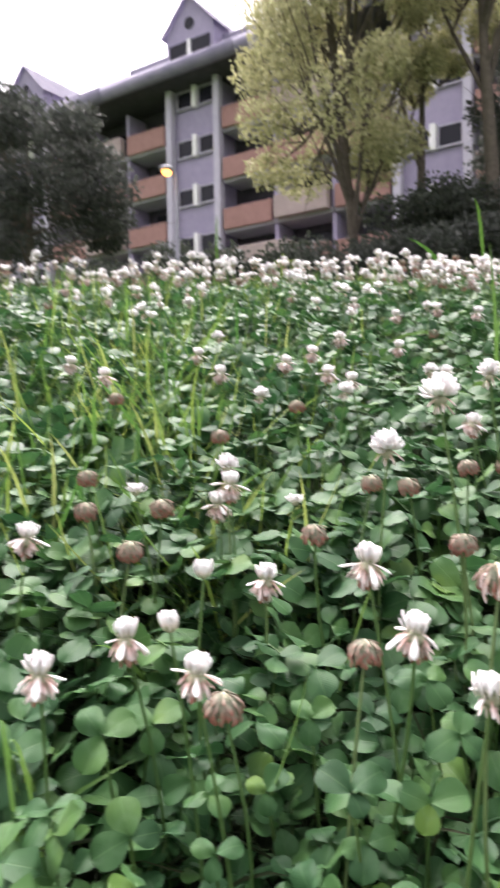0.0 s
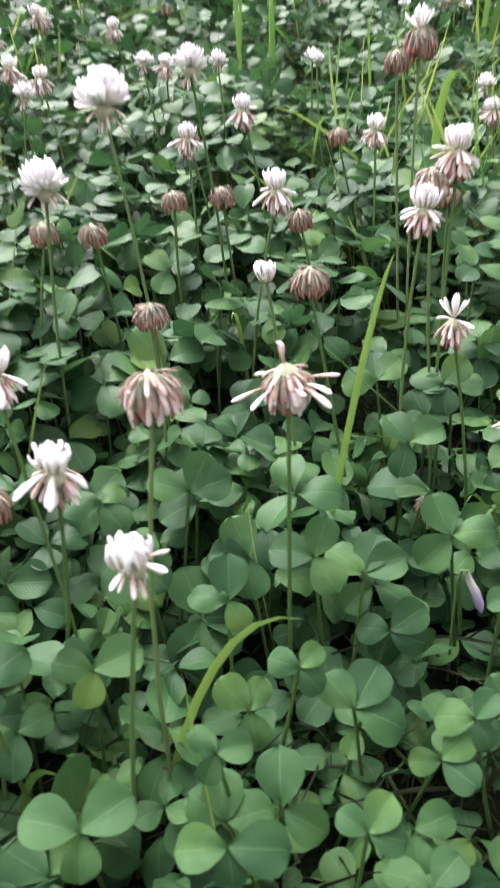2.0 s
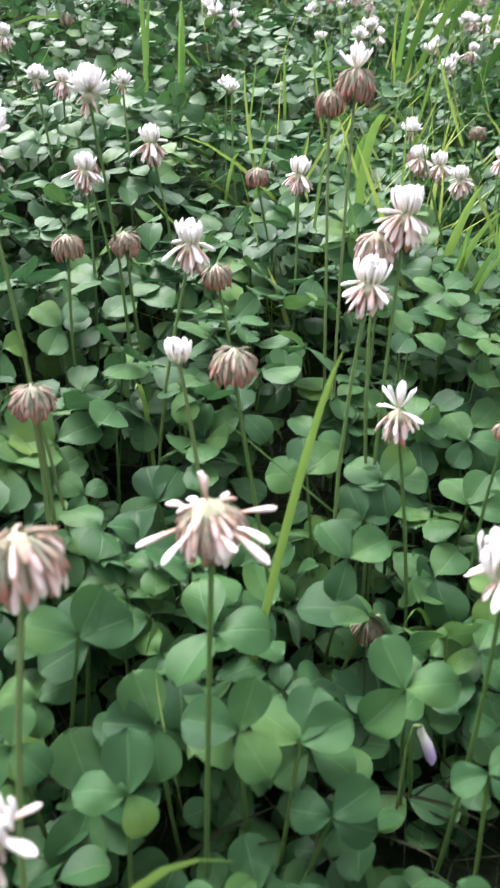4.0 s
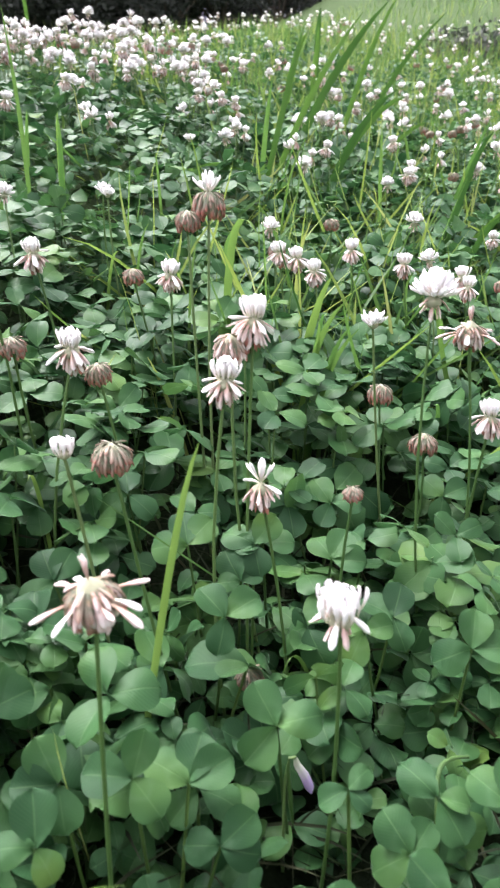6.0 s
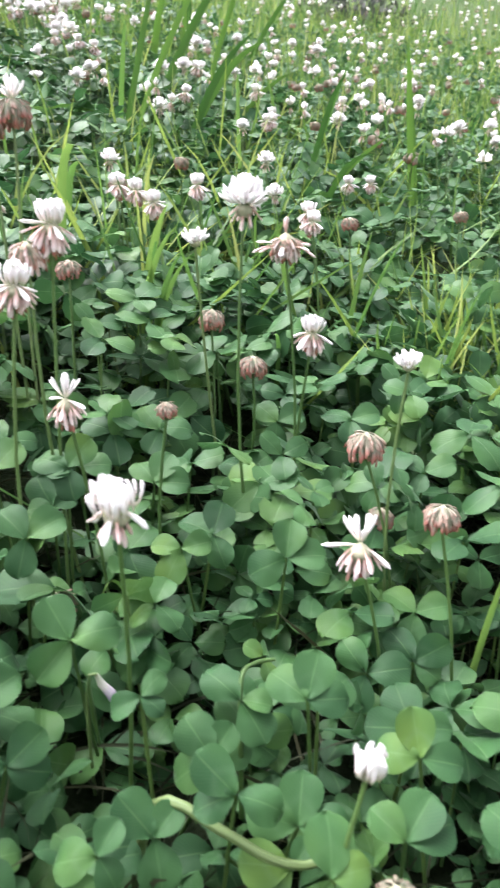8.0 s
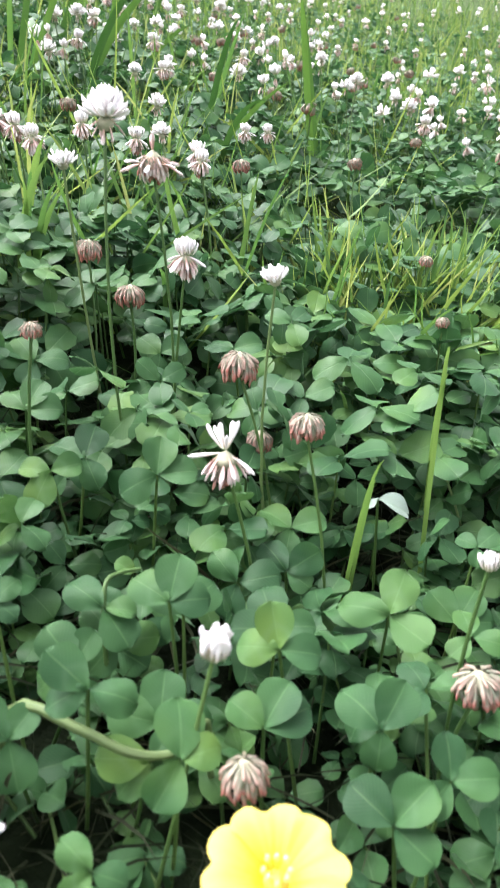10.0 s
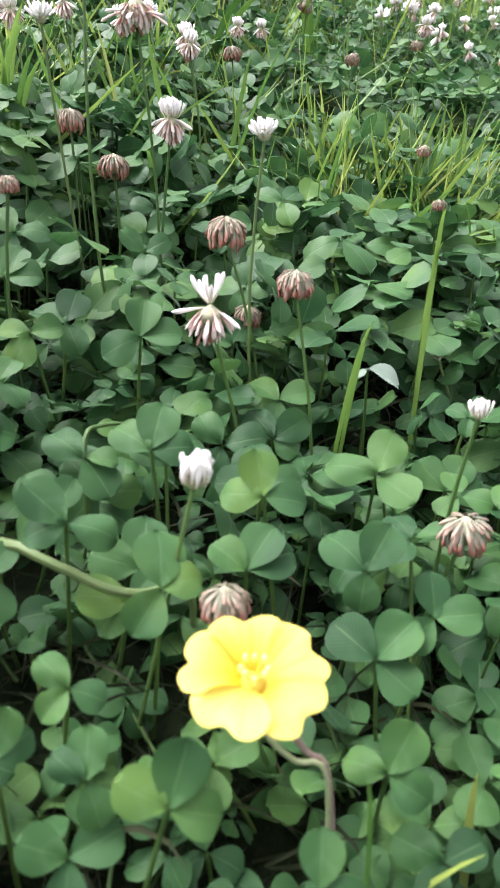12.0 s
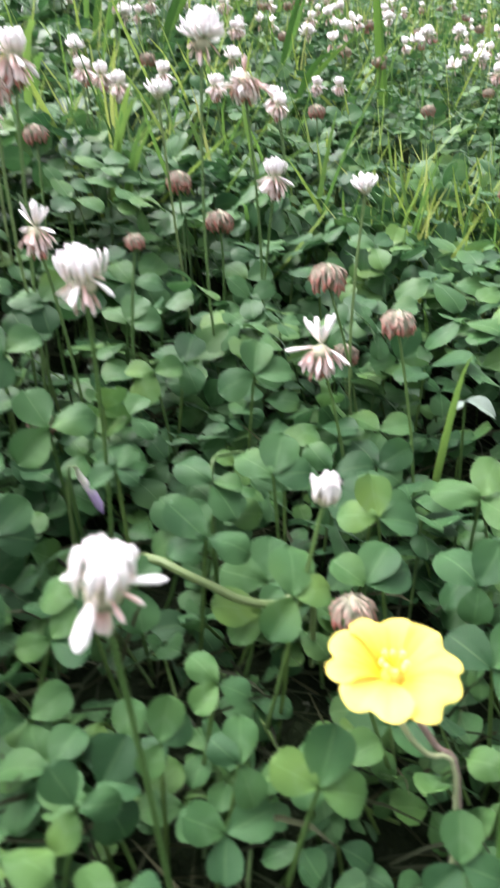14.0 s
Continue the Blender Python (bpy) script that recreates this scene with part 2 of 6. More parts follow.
def box_part(name, lo, hi, mat, parent, bevel=0.0, label=""):
    bm = bmesh.new()
    box(bm, lo, hi, bevel)
    return part(name, bm_mesh(name, bm, mat), parent, None, label)


def smooth_line(points, radii, n=4):
    """More places along a line, rounded at its corners, with their radii."""
    p = [Vector(q) for q in points]
    out, rr = [], []
    for i in range(len(p) - 1):
        a, b, c, d = p[max(i - 1, 0)], p[i], p[i + 1], p[min(i + 2, len(p) - 1)]
        for k in range(n):
            t = k / n
            out.append(0.5 * (2 * b + (c - a) * t + (2 * a - 5 * b + 4 * c - d) * t * t + (3 * b - a - 3 * c + d) * t ** 3))
            rr.append(radii[i] + (radii[i + 1] - radii[i]) * t)
    return out + [p[-1]], rr + [radii[-1]]


def tube(points, radii, sides=5):
    """A tapered tube along points, as (v, f, uv, slot)."""
    p, rings = [Vector(q) for q in points], []
    for i, q in enumerate(p):
        d = (p[min(i + 1, len(p) - 1)] - p[max(i - 1, 0)]).normalized()
        side = d.cross(Vector((0.31, 0.95, 0.05))).normalized()
        other = d.cross(side)
        for k in range(sides):
            a = 2 * math.pi * k / sides
            rings.append(q + (side * math.cos(a) + other * math.sin(a)) * radii[i])
    uv = [(k / sides, i / (len(p) - 1)) for i in range(len(p)) for k in range(sides)]
    return np.array(rings), grid_faces(len(p), sides, True), np.array(uv), 0


# ---------------- the bank ----------------


def softplus(x, w):
    return w * np.logaddexp(0.0, np.asarray(x, float) / w)


def gz(x, y):
    """The ground's height: a bank that rises ahead, with its crest running off to the right."""
    x, y = np.asarray(x, float), np.asarray(y, float)
    crest = 1.7 + 0.95 * softplus(x - 0.6, 0.15)
    z = 0.338 * y - 0.008 * np.clip(x, -5, 5) - 0.208 * softplus(y - crest, 0.12)
    z = z + 0.06 * softplus(np.minimum(x, 30) - 1.1 * np.maximum(y, 0) - 0.2, 0.1) * np.clip(y + 1, 0, 1)
    z = z + 0.3 * softplus(np.minimum(x, 30) - 0.62 * np.maximum(y, 0) - 1.0, 0.2) * np.clip((y - 1.2) / 3, 0, 1)
    z = np.where(z > 6, 6 + 4 * np.tanh((z - 6) / 4), z)
    z = -1.2 + softplus(z + 1.2, 0.3)
    return z - 0.001 + 0.006 * np.sin(9 * x + 1) * np.cos(8 * y) * np.clip(np.hypot(x, y), 0, 1)


def build_ground():
    radii = np.concatenate([[0.0], np.geomspace(0.05, 900, 130)])
    turns = np.linspace(0, 2 * math.pi, 160, endpoint=False)
    r, a = np.meshgrid(radii, turns, indexing="ij")
    x, y = 0.15 + r * np.cos(a), 0.2 + r * np.sin(a)
    v = np.stack([x, y, gz(x, y)], -1).reshape(-1, 3)
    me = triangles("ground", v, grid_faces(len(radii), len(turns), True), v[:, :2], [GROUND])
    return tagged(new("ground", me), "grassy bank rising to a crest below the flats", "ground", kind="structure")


build_ground()
rng = np.random.default_rng(7)

# ---------------- apartment building behind the trees ----------------
PLASTER = rough_surface("lilac_plaster", (0.28, 0.25, 0.36), (0.37, 0.33, 0.45), 2.5, 0.9, 0.2, 0.01)
COLUMN = rough_surface("pale_concrete", (0.42, 0.40, 0.48), (0.52, 0.49, 0.57), 3.0, 0.85, 0.2, 0.01)
BRICK = rough_surface("terracotta_panel", (0.27, 0.155, 0.14), (0.36, 0.21, 0.19), 3.0, 0.9, 0.3, 0.02)
CREAM = rough_surface("cream_render", (0.32, 0.26, 0.25), (0.42, 0.34, 0.33), 2.0, 0.9, 0.2, 0.01)
ROOFING = rough_surface("grey_roof_sheet", (0.20, 0.185, 0.27), (0.30, 0.28, 0.37), 1.5, 0.7, 0.2, 0.02, 0.25)
# dark tone standing in for the shade in balconies and under the eave
PAINTED_SHADE = rough_surface("painted_shade", (0.05, 0.045, 0.06), (0.085, 0.075, 0.095), 2.0)
WHITEPAINT = rough_surface("white_paint", (0.70, 0.69, 0.70), (0.82, 0.81, 0.82), 4.0, 0.6, 0.1, 0.005)


def glass_material():
    m, n, l, b = material("window_glass", 0.15, 0.12)
    r = ramp(n, [(0.0, (0.008, 0.008, 0.012)), (1.0, (0.022, 0.022, 0.030))])
    l.new(piece_random(n, l), r.inputs[0])
    l.new(r.outputs[0], b.inputs["Base Color"])
    return m


GLASS = glass_material()


def bay_window(parent, u, z, w, h):
    """A framed window set into the wall: frame with four bars, pane and sill."""
    win = part("window", bm_frame(u, z, w, h, 0.06, 0.07), parent)
    box_part("pane", (u + 0.05, -0.075, z + 0.05), (u + w - 0.05, -0.06, z + h - 0.05), GLASS, win)
    box_part("sill", (u - 0.04, -0.20, z - 0.06), (u + w + 0.04, -0.05, z), COLUMN, win)
    return win


def bm_frame(u, z, w, h, bar, depth):
    bm = bmesh.new()
    y0, y1 = -0.06 - depth, -0.06
    box(bm, (u, y0, z), (u + bar, y1, z + h))
    box(bm, (u + w - bar, y0, z), (u + w, y1, z + h))
    box(bm, (u + bar, y0, z), (u + w - bar, y1, z + bar))
    box(bm, (u + bar, y0, z + h - bar), (u + w - bar, y1, z + h))
    return bm_mesh("window_frame", bm, COLUMN)


def dormer(parent, u):
    """A gabled dormer above the eave, with a round window and a pair of small ones."""
    bm = bmesh.new()
    w, z0, z1, z2 = 3.5, 21.5, 24.7, 26.6
    front = [(u, -0.5, z0), (u + w, -0.5, z0), (u + w, -0.5, z1), (u + w / 2, -0.5, z2), (u, -0.5, z1)]
    a = [bm.verts.new(p) for p in front]
    b = [bm.verts.new((p[0], 5.0, p[2])) for p in front]
    bm.faces.new(a), bm.faces.new(b[::-1])
    for i in range(5):
        j = (i + 1) % 5
        bm.faces.new((a[j], a[i], b[i], b[j]))
    bmesh.ops.recalc_face_normals(bm, faces=bm.faces)
    body = part("dormer", bm_mesh("dormer", bm, PLASTER), parent, None, "lilac gabled dormer")
    for s in (0, 1):
        bm = bmesh.new()
        x0, x1, zz = (u - 0.25, u + w / 2, z1 - 0.2) if s == 0 else (u + w + 0.25, u + w / 2, z1 - 0.2)
        lo = [bm.verts.new((x0, y, zz)) for y in (-0.85, 5.1)]
        hi = [bm.verts.new((x1, y, z2 + 0.06)) for y in (-0.85, 5.1)]
        bm.faces.new((lo[0], lo[1], hi[1], hi[0]))
        bmesh.ops.solidify(bm, geom=list(bm.faces), thickness=0.14)
        part("dormer_roof", bm_mesh("dormer_roof", bm, ROOFING), body)
    bm = bmesh.new()
    bmesh.ops.create_cone(bm, cap_ends=True, segments=20, radius1=0.34, radius2=0.34, depth=0.1, matrix=pose(u + w / 2, -0.53, 25.0, 90))
    part("round_window", bm_mesh("round_window", bm, GLASS), body)
    for k in (0, 1):
        x = u + 0.25 + k * 1.65
        box_part("dormer_window", (x, -0.56, 22.95), (x + 1.35, -0.5, 24.0), GLASS, body)
    box_part("dormer_post", (u + 1.62, -0.62, 22.9), (u + 1.88, -0.5, 24.05), WHITEPAINT, body)


def build_flats():
    flats = tagged(new("apartment_building"), "lilac-grey apartment block with terracotta balconies and grey roof", "building")
    flats.matrix_world = pose(-4.3, 45.0, -0.6, 0, 0, -33.5)
    u0, u1, period = -34.0, 46.0, 14.6
    box_part("wall", (u0, 1.6, 3.0), (u1, 13.0, 21.5), PAINTED_SHADE, flats, 0, "rear wall of the balconies, its shade painted dark")
    for n in range(-2, 4):
        u = n * period
        box_part("bay_wall", (u + 0.1, 0.0, 3.0), (u + 3.5, 1.58, 21.45), PLASTER, flats, 0, "lilac-grey rendered stair bay")
        for k in (0, 1):
            box_part("column", (u - 0.22 + 3.55 * k, -0.55, 3.0), (u + 0.22 + 3.55 * k, -0.06, 21.5), COLUMN, flats, 0.04, "pale concrete column")
        for s in range(5):
            z = 20.8 - 2.93 * s
            for k in (0, 1):
                bay_window(flats, u + 0.36 + 1.63 * k, z - 0.52, 1.22, 1.05)
            box_part("mullion", (u + 1.62, -0.32, z - 0.62), (u + 1.94, -0.005, z + 0.66), WHITEPAINT, flats, 0.02)
        dormer(flats, u)
        # balconies between the stair bays
        for s in range(6):
            z = 18.95 - 2.93 * s + 0.0
            for j, (a, b) in enumerate(((3.9, 7.2), (7.5, 10.8), (11.1, 14.2))):
                box_part("balcony", (u + a, -0.45 - 0.3 * (j == 1), z - 0.62), (u + b, -0.25, z + 0.6), BRICK if j != 1 or s % 2 else CREAM, flats, 0.03)
                box_part("floor_slab", (u + a - 0.1, -0.2, z - 0.75), (u + b + 0.1, 1.6, z - 0.5), COLUMN, flats)
            for a in (7.35, 10.95):
                if s < 5:
                    box_part("partition", (u + a - 0.12, -0.15, z - 0.5), (u + a + 0.12, 1.58, min(z + 2.1, 21.4)), PLASTER, flats)
                    box_part("balcony_door", (u + a + 0.9, 1.52, z - 0.4), (u + a + 2.5, 1.58, z + 1.75), GLASS, flats)
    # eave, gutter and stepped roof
    box_part("soffit", (u0, -1.75, 21.45), (u1, 1.6, 21.65), PAINTED_SHADE, flats)
    for n in range(8):
        a = u0 + n * 10.0
        bm = bmesh.new()
        bmesh.ops.create_cone(bm, cap_ends=True, segments=14, radius1=0.42, radius2=0.42, depth=9.94, matrix=pose(a + 5, -1.85, 21.85, 0, 90, 0))
        part("gutter", bm_mesh("gutter", bm, ROOFING, True), flats)
        bm = bmesh.new()
        q = [bm.verts.new(p) for p in ((a, -1.6, 21.9), (a + 9.96, -1.6, 21.9), (a + 9.96, 4.0, 25.2), (a, 4.0, 25.2))]
        bm.faces.new(q)
        bmesh.ops.solidify(bm, geom=list(bm.faces), thickness=0.3)
        part("roof_sheet", bm_mesh("roof_sheet", bm, ROOFING), flats)
        box_part("roof_step", (a, 0.4, 23.3 + 0.25 * (n % 2)), (a + 9.96, 8.0, 24.0 + 0.25 * (n % 2)), ROOFING, flats, 0.1)
    box_part("upper_roof", (u0, 4.0, 25.0), (u1, 12.0, 26.2), ROOFING, flats, 0.2)
    # low cream annex in front, half hidden by the shrubs
    box_part("annex", (5.4, -3.0, 3.0), (9.6, -0.7, 10.6), CREAM, flats, 0.05, "cream rendered annex wall")
    # the bright light on the annex wall, put in as a white panel
    box_part("annex_window", (6.0, -3.06, 9.6), (6.9, -3.0, 10.4), WHITEPAINT, flats, 0.02, "bright spot on the annex, painted as a white panel")
    return flats


build_flats()

# ---------------- street lamp ----------------


def build_street_lamp():
    m, n, l, b = material("lit_lamp", 0.4)
    b.inputs["Base Color"].default_value = (0.6, 0.3, 0.1, 1)
    b.inputs["Emission Color"].default_value = (1.0, 0.36, 0.07, 1)
    b.inputs["Emission Strength"].default_value = 1.6
    steel = rough_surface("galvanised_steel", (0.26, 0.25, 0.31), (0.36, 0.35, 0.42), 8.0, 0.5, 0.1, 0.003, 0.5)
    x, y = -1.88, 20.0
    z = float(gz(x, y))
    lamp = tagged(new("street_lamp"), "grey steel street lamp, lit warm, before the flats", "street lamp")
    lamp.matrix_world = pose(x, y, z - 0.1)
    h = 7.35 - z
    part("post", triangles("post", *tube([(0, 0, 0), (0, 0, h * 0.5), (0, 0, h)], [0.075, 0.06, 0.05], 10)[:3], [steel]), lamp)
    part("arm", triangles("arm", *tube([(0, 0, h - 0.05), (-0.1, -0.1, h + 0.1), (-0.22, -0.22, h + 0.12)], [0.03, 0.03, 0.03], 8)[:3], [steel]), lamp)
    bm = bmesh.new()
    bmesh.ops.create_uvsphere(bm, u_segments=16, v_segments=8, radius=1, matrix=pose(-0.22, -0.28, h + 0.08) @ Matrix.Diagonal((0.2, 0.26, 0.09, 1)))
    head = part("lamp_head", bm_mesh("lamp_head", bm, steel, True), lamp)
    bm = bmesh.new()
    bmesh.ops.create_uvsphere(bm, u_segments=16, v_segments=8, radius=1, matrix=pose(-0.22, -0.32, h - 0.01) @ Matrix.Diagonal((0.13, 0.16, 0.10, 1)))
    part("bulb", bm_mesh("bulb", bm, m, True), head)


build_street_lamp()

# ---------------- trees and shrubs ----------------
BARK = rough_surface("bark", (0.05, 0.042, 0.035), (0.13, 0.11, 0.09), 9.0, 0.95, 0.8, 0.03)


def foliage(name, dark, light):
    return blade_material(name, [(0.0, dark), (0.6, tuple((a + b) / 2 for a, b in zip(dark, light))), (1.0, light)], 0.42, 0.6)


DARKLEAF = foliage("dark_foliage", (0.034, 0.038, 0.037), (0.082, 0.086, 0.078))
OLIVELEAF = foliage("olive_foliage", (0.29, 0.285, 0.145), (0.54, 0.52, 0.30))
SHRUBLEAF = foliage("shrub_foliage", (0.028, 0.034, 0.030), (0.062, 0.070, 0.052))
LIMELEAF = foliage("lime_foliage", (0.13, 0.20, 0.03), (0.28, 0.36, 0.07))

SPRIG = (np.array([(0, 0, 0), (0.32, 0.5, 0.06), (0, 1, 0.0), (-0.32, 0.5, 0.06)], float), np.array([(0, 1, 2), (0, 2, 3)]), np.array([(0.5, 0), (1, 0.5), (0.5, 1), (0, 0.5)]), 0)


def random_turns(k, gen, scale):
    """Random poses' rotations times a scale, k of them."""
    q = gen.normal(size=(k, 4))
    q /= np.linalg.norm(q, axis=1, keepdims=True)
    w, x, y, z = q.T
    m = np.stack([1 - 2 * (y * y + z * z), 2 * (x * y - z * w), 2 * (x * z + y * w), 2 * (x * y + z * w), 1 - 2 * (x * x + z * z), 2 * (y * z - x * w),
                  2 * (x * z - y * w), 2 * (y * z + x * w), 1 - 2 * (x * x + y * y)], -1).reshape(-1, 3, 3)
    return m * np.asarray(scale).reshape(-1, 1, 1)


def clumped(centres, radii, count, size, gen):
    """Leaf poses gathered in clumps; leaves lie thicker towards each clump's skin."""
    pick = gen.integers(0, len(centres), count)
    d = gen.normal(size=(count, 3))
    d /= np.linalg.norm(d, axis=1, keepdims=True)
    r = radii[pick] * gen.uniform(0.15, 1.0, count) ** 0.5
    out = np.zeros((count, 4, 4))
    out[:, :3, :3] = random_turns(count, gen, gen.uniform(0.6, 1.3, count) * size)
    out[:, :3, 3] = centres[pick] + d * r[:, None] * (1, 1, 0.75)
    out[:, 3, 3] = 1
    return out


def tree(x, y, height, crown, clumps, leaves, leaf, mat, seed, label, fork=0.35, lean=0.0, low=0.45):
    """A tapered trunk with limbs and a crown of leaf clumps on their ends. crown: half widths across and up."""
    gen = np.random.default_rng(seed)
    z = float(gz(x, y)) - 0.15
    ob = tagged(new("tree"), label, "tree")
    ob.matrix_world = pose(x, y, z)
    top = Vector((lean, 0, height * 0.8))
    forks = Vector((lean * fork, 0, height * fork))
    r0 = 0.015 * height
    wood = [tube([(0, 0, 0), forks * 0.5 + Vector((0.05, 0, 0)), forks, forks.lerp(top, 0.5), top], [r0 * 1.3, r0, r0 * 0.85, r0 * 0.5, r0 * 0.15], 8)]
    centres, radii = [], []
    for i in range(clumps):
        a, e = i * 2.4 + gen.uniform(-0.3, 0.3), gen.uniform(-0.75, 1.0)
        k = math.sqrt(max(0.05, 1 - e * e)) * gen.uniform(0.55, 1.0)
        c = Vector((lean * 0.7 + crown[0] * k * math.cos(a), crown[0] * k * math.sin(a), height * low + crown[1] * (1 + e)))
        centres.append(c), radii.append(gen.uniform(0.24, 0.42) * crown[0])
        if i % 2 == 0:
            start = forks.lerp(top, gen.uniform(0.0, 0.7))
            mid = start.lerp(c, 0.5) + Vector((0, 0, -0.08 * height * gen.uniform(0, 1)))
            wood.append(tube([start, mid, c], [r0 * 0.42, r0 * 0.25, r0 * 0.06], 6))
            for _ in range(2):
                tip = c + Vector(gen.normal(size=3)) * crown[0] * 0.25
                wood.append(tube([mid, mid.lerp(tip, 0.6) + Vector((0, 0, 0.1)), tip], [r0 * 0.18, r0 * 0.1, r0 * 0.03], 5))
    v, f, u, s = joined(wood)
    part("trunk", triangles("trunk", v, f, u, [BARK]), ob)
    v, f, u, s = spread(*SPRIG, clumped(np.array(centres), np.array(radii), leaves, leaf, gen))
    part("crown", triangles("crown", v, f, u, [mat], smooth=False), ob)
    return ob


def shrub(x, y, width, height, leaves, leaf, mat, seed, label):
    gen = np.random.default_rng(seed)
    z = float(gz(x, y)) - 0.1
    ob = tagged(new("shrub"), label, "shrub")
    ob.matrix_world = pose(x, y, z)
    n = 9
    centres = np.stack([gen.uniform(-0.5, 0.5, n) * width, gen.uniform(-0.3, 0.3, n) * width, gen.uniform(0.3, 0.85, n) * height], -1)
    wood = [tube([(0, 0, 0), Vector(c) * 0.5 + Vector((0, 0, 0.1)), c], [0.05, 0.03, 0.01], 5) for c in centres]
    v, f, u, s = joined(wood)
    part("branch_frame", triangles("branch_frame", v, f, u, [BARK]), ob)
    v, f, u, s = spread(*SPRIG, clumped(centres, np.full(n, 0.3 * width), leaves, leaf, gen))
    part("crown", triangles("crown", v, f, u, [mat], smooth=False), ob)


tree(-7.1, 24.0, 9.5, (3.1, 2.8), 38, 22000, 0.17, DARKLEAF, 3, "dark leafy tree with a dense rounded crown", 0.22, 0.0, 0.22)
tree(3.4, 22.0, 12.5, (3.1, 4.0), 54, 34000, 0.15, OLIVELEAF, 4, "olive-green tree with a light billowing crown", 0.16, -0.8, 0.29)
tree(7.2, 21.0, 13.5, (2.9, 2.9), 26, 14000, 0.16, OLIVELEAF, 5, "tall tree with a dark bare trunk and olive crown", 0.4, -0.5, 0.55)
tree(5.6, 23.5, 11.5, (1.6, 2.2), 14, 7000, 0.15, OLIVELEAF, 6, "slim tree with several bare stems", 0.3, 0.2, 0.5)
tree(9.8, 23.0, 9.5, (2.6, 2.4), 24, 9000, 0.19, DARKLEAF, 8, "dark broadleaf tree with a low crown", 0.25, 0.0, 0.3)
for i, (sx, sy, w, h) in enumerate(((-9.0, 21.0, 3.0, 2.6), (-5.2, 20.5, 2.4, 2.0), (-3.3, 21.5, 2.2, 2.2), (-1.4, 21.0, 2.4, 2.7), (0.4, 21.0, 2.4, 2.4), (2.4, 20.0, 2.6, 2.7), (4.6, 19.6, 2.6, 3.0), (6.6, 19.8, 2.8, 3.4), (8.8, 20.0, 3.0, 3.6), (11.2, 20.5, 3.2, 3.0), (14.0, 21.0, 3.4, 3.2))):
    shrub(sx, sy, w, h, 4200, 0.145, SHRUBLEAF if i != 1 else DARKLEAF, 20 + i, "dark evergreen shrub along the top of the bank")
for i, (sx, sy) in enumerate(((2.0, 18.4), (3.6, 18.0), (5.3, 18.3), (7.1, 18.2), (9.0, 18.4), (11.0, 19.0), (13.2, 19.6))):
    shrub(sx, sy, 2.2, 1.9, 3000, 0.13, DARKLEAF, 60 + i, "low dark hedge shrub at the top of the lawn")
shrub(0.75, 18.5, 1.2, 2.3, 2200, 0.11, LIMELEAF, 40, "yellow-green shrub among darker hedging")
# low bush and two dark stakes on the lawn beside the clover
shrub(3.3, 3.1, 0.62, 0.12, 2200, 0.035, SHRUBLEAF, 91, "low dark bush on the lawn beyond the clover")
for sx, sy in ((6.05, 5.9), (6.5, 5.9)):
    stake = tagged(new("wooden_stake", triangles("wooden_stake", *tube([(0, 0, -0.1), (0, 0, 0.4), (0.01, 0, 0.9)], [0.03, 0.03, 0.027], 8)[:3], [BARK])), "dark wooden stake standing in the lawn", "stake", "stakes in the lawn")
    stake.location = (sx, sy, float(gz(sx, sy)))

# ---------------- clover leaves ----------------


def leaflet_geo(rows=9, half=3, fold=0.28, curl=0.10, notch=0.05, wide=0.40, wave=0.05):
    """One rounded leaflet, 1 long, base at the origin, tip along +y, wedge-shaped below and blunt above, folded along its midrib."""
    v, uv = [], []
    for i in range(rows):
        t = 0.5 - 0.5 * math.cos(math.pi * i / (rows - 1))
        w = wide * (math.sin(0.5 * math.pi * t / 0.57) ** 0.9 if t < 0.57 else math.sqrt(max(0.0, 1 - ((t - 0.57) / 0.43) ** 2.5)))
        for j in range(-half, half + 1):
            s = j / half
            x = w * s
            y = t - notch * (1 - abs(s)) ** 2 * max(0, t - 0.75) * 4 - 0.06 * s * s * t ** 5
            z = fold * abs(x) * (1 - 0.3 * t) - curl * t * t + wave * math.sin(3 * t + 2 * s) + 0.5 * wave * s * s * math.sin(9 * t + 3 * fold)
            v.append((x, y, z)), uv.append((0.5 + 0.5 * s, t))
    return np.array(v), grid_faces(rows, 2 * half + 1), np.array(uv), 0


def stalk(points, r0, r1, sides=5):
    n = len(points)
    return tube(points, [r0 + (r1 - r0) * i / (n - 1) for i in range(n)], sides)


LEAFLETS = [leaflet_geo(11, 3, f, c, n, w, k) for f, c, n, w, k in ((0.20, 0.08, 0.06, 0.43, 0.05), (0.42, 0.14, 0.10, 0.42, 0.03), (0.62, 0.05, 0.04, 0.42, 0.05), (0.10, 0.30, 0.06, 0.45, 0.06), (0.30, -0.16, 0.08, 0.41, 0.05), (0.16, 0.20, 0.03, 0.39, 0.09))]
LEAFLET_MESH = {m: [triangles("leaflet", *g[:3], [m]) for g in LEAFLETS] for m in (LEAF, YOUNG_LEAF, PALE_LEAF)}
MEDIUM = [leaflet_geo(6, 2, f, c, n) for f, c, n in ((0.14, 0.06, 0.05), (0.32, 0.12, 0.07), (0.08, 0.20, 0.05), (0.24, -0.10, 0.06))]
COARSE = [leaflet_geo(4, 1, f, c, n) for f, c, n in ((0.15, 0.06, 0.05), (0.32, 0.14, 0.06), (0.10, -0.08, 0.05))]


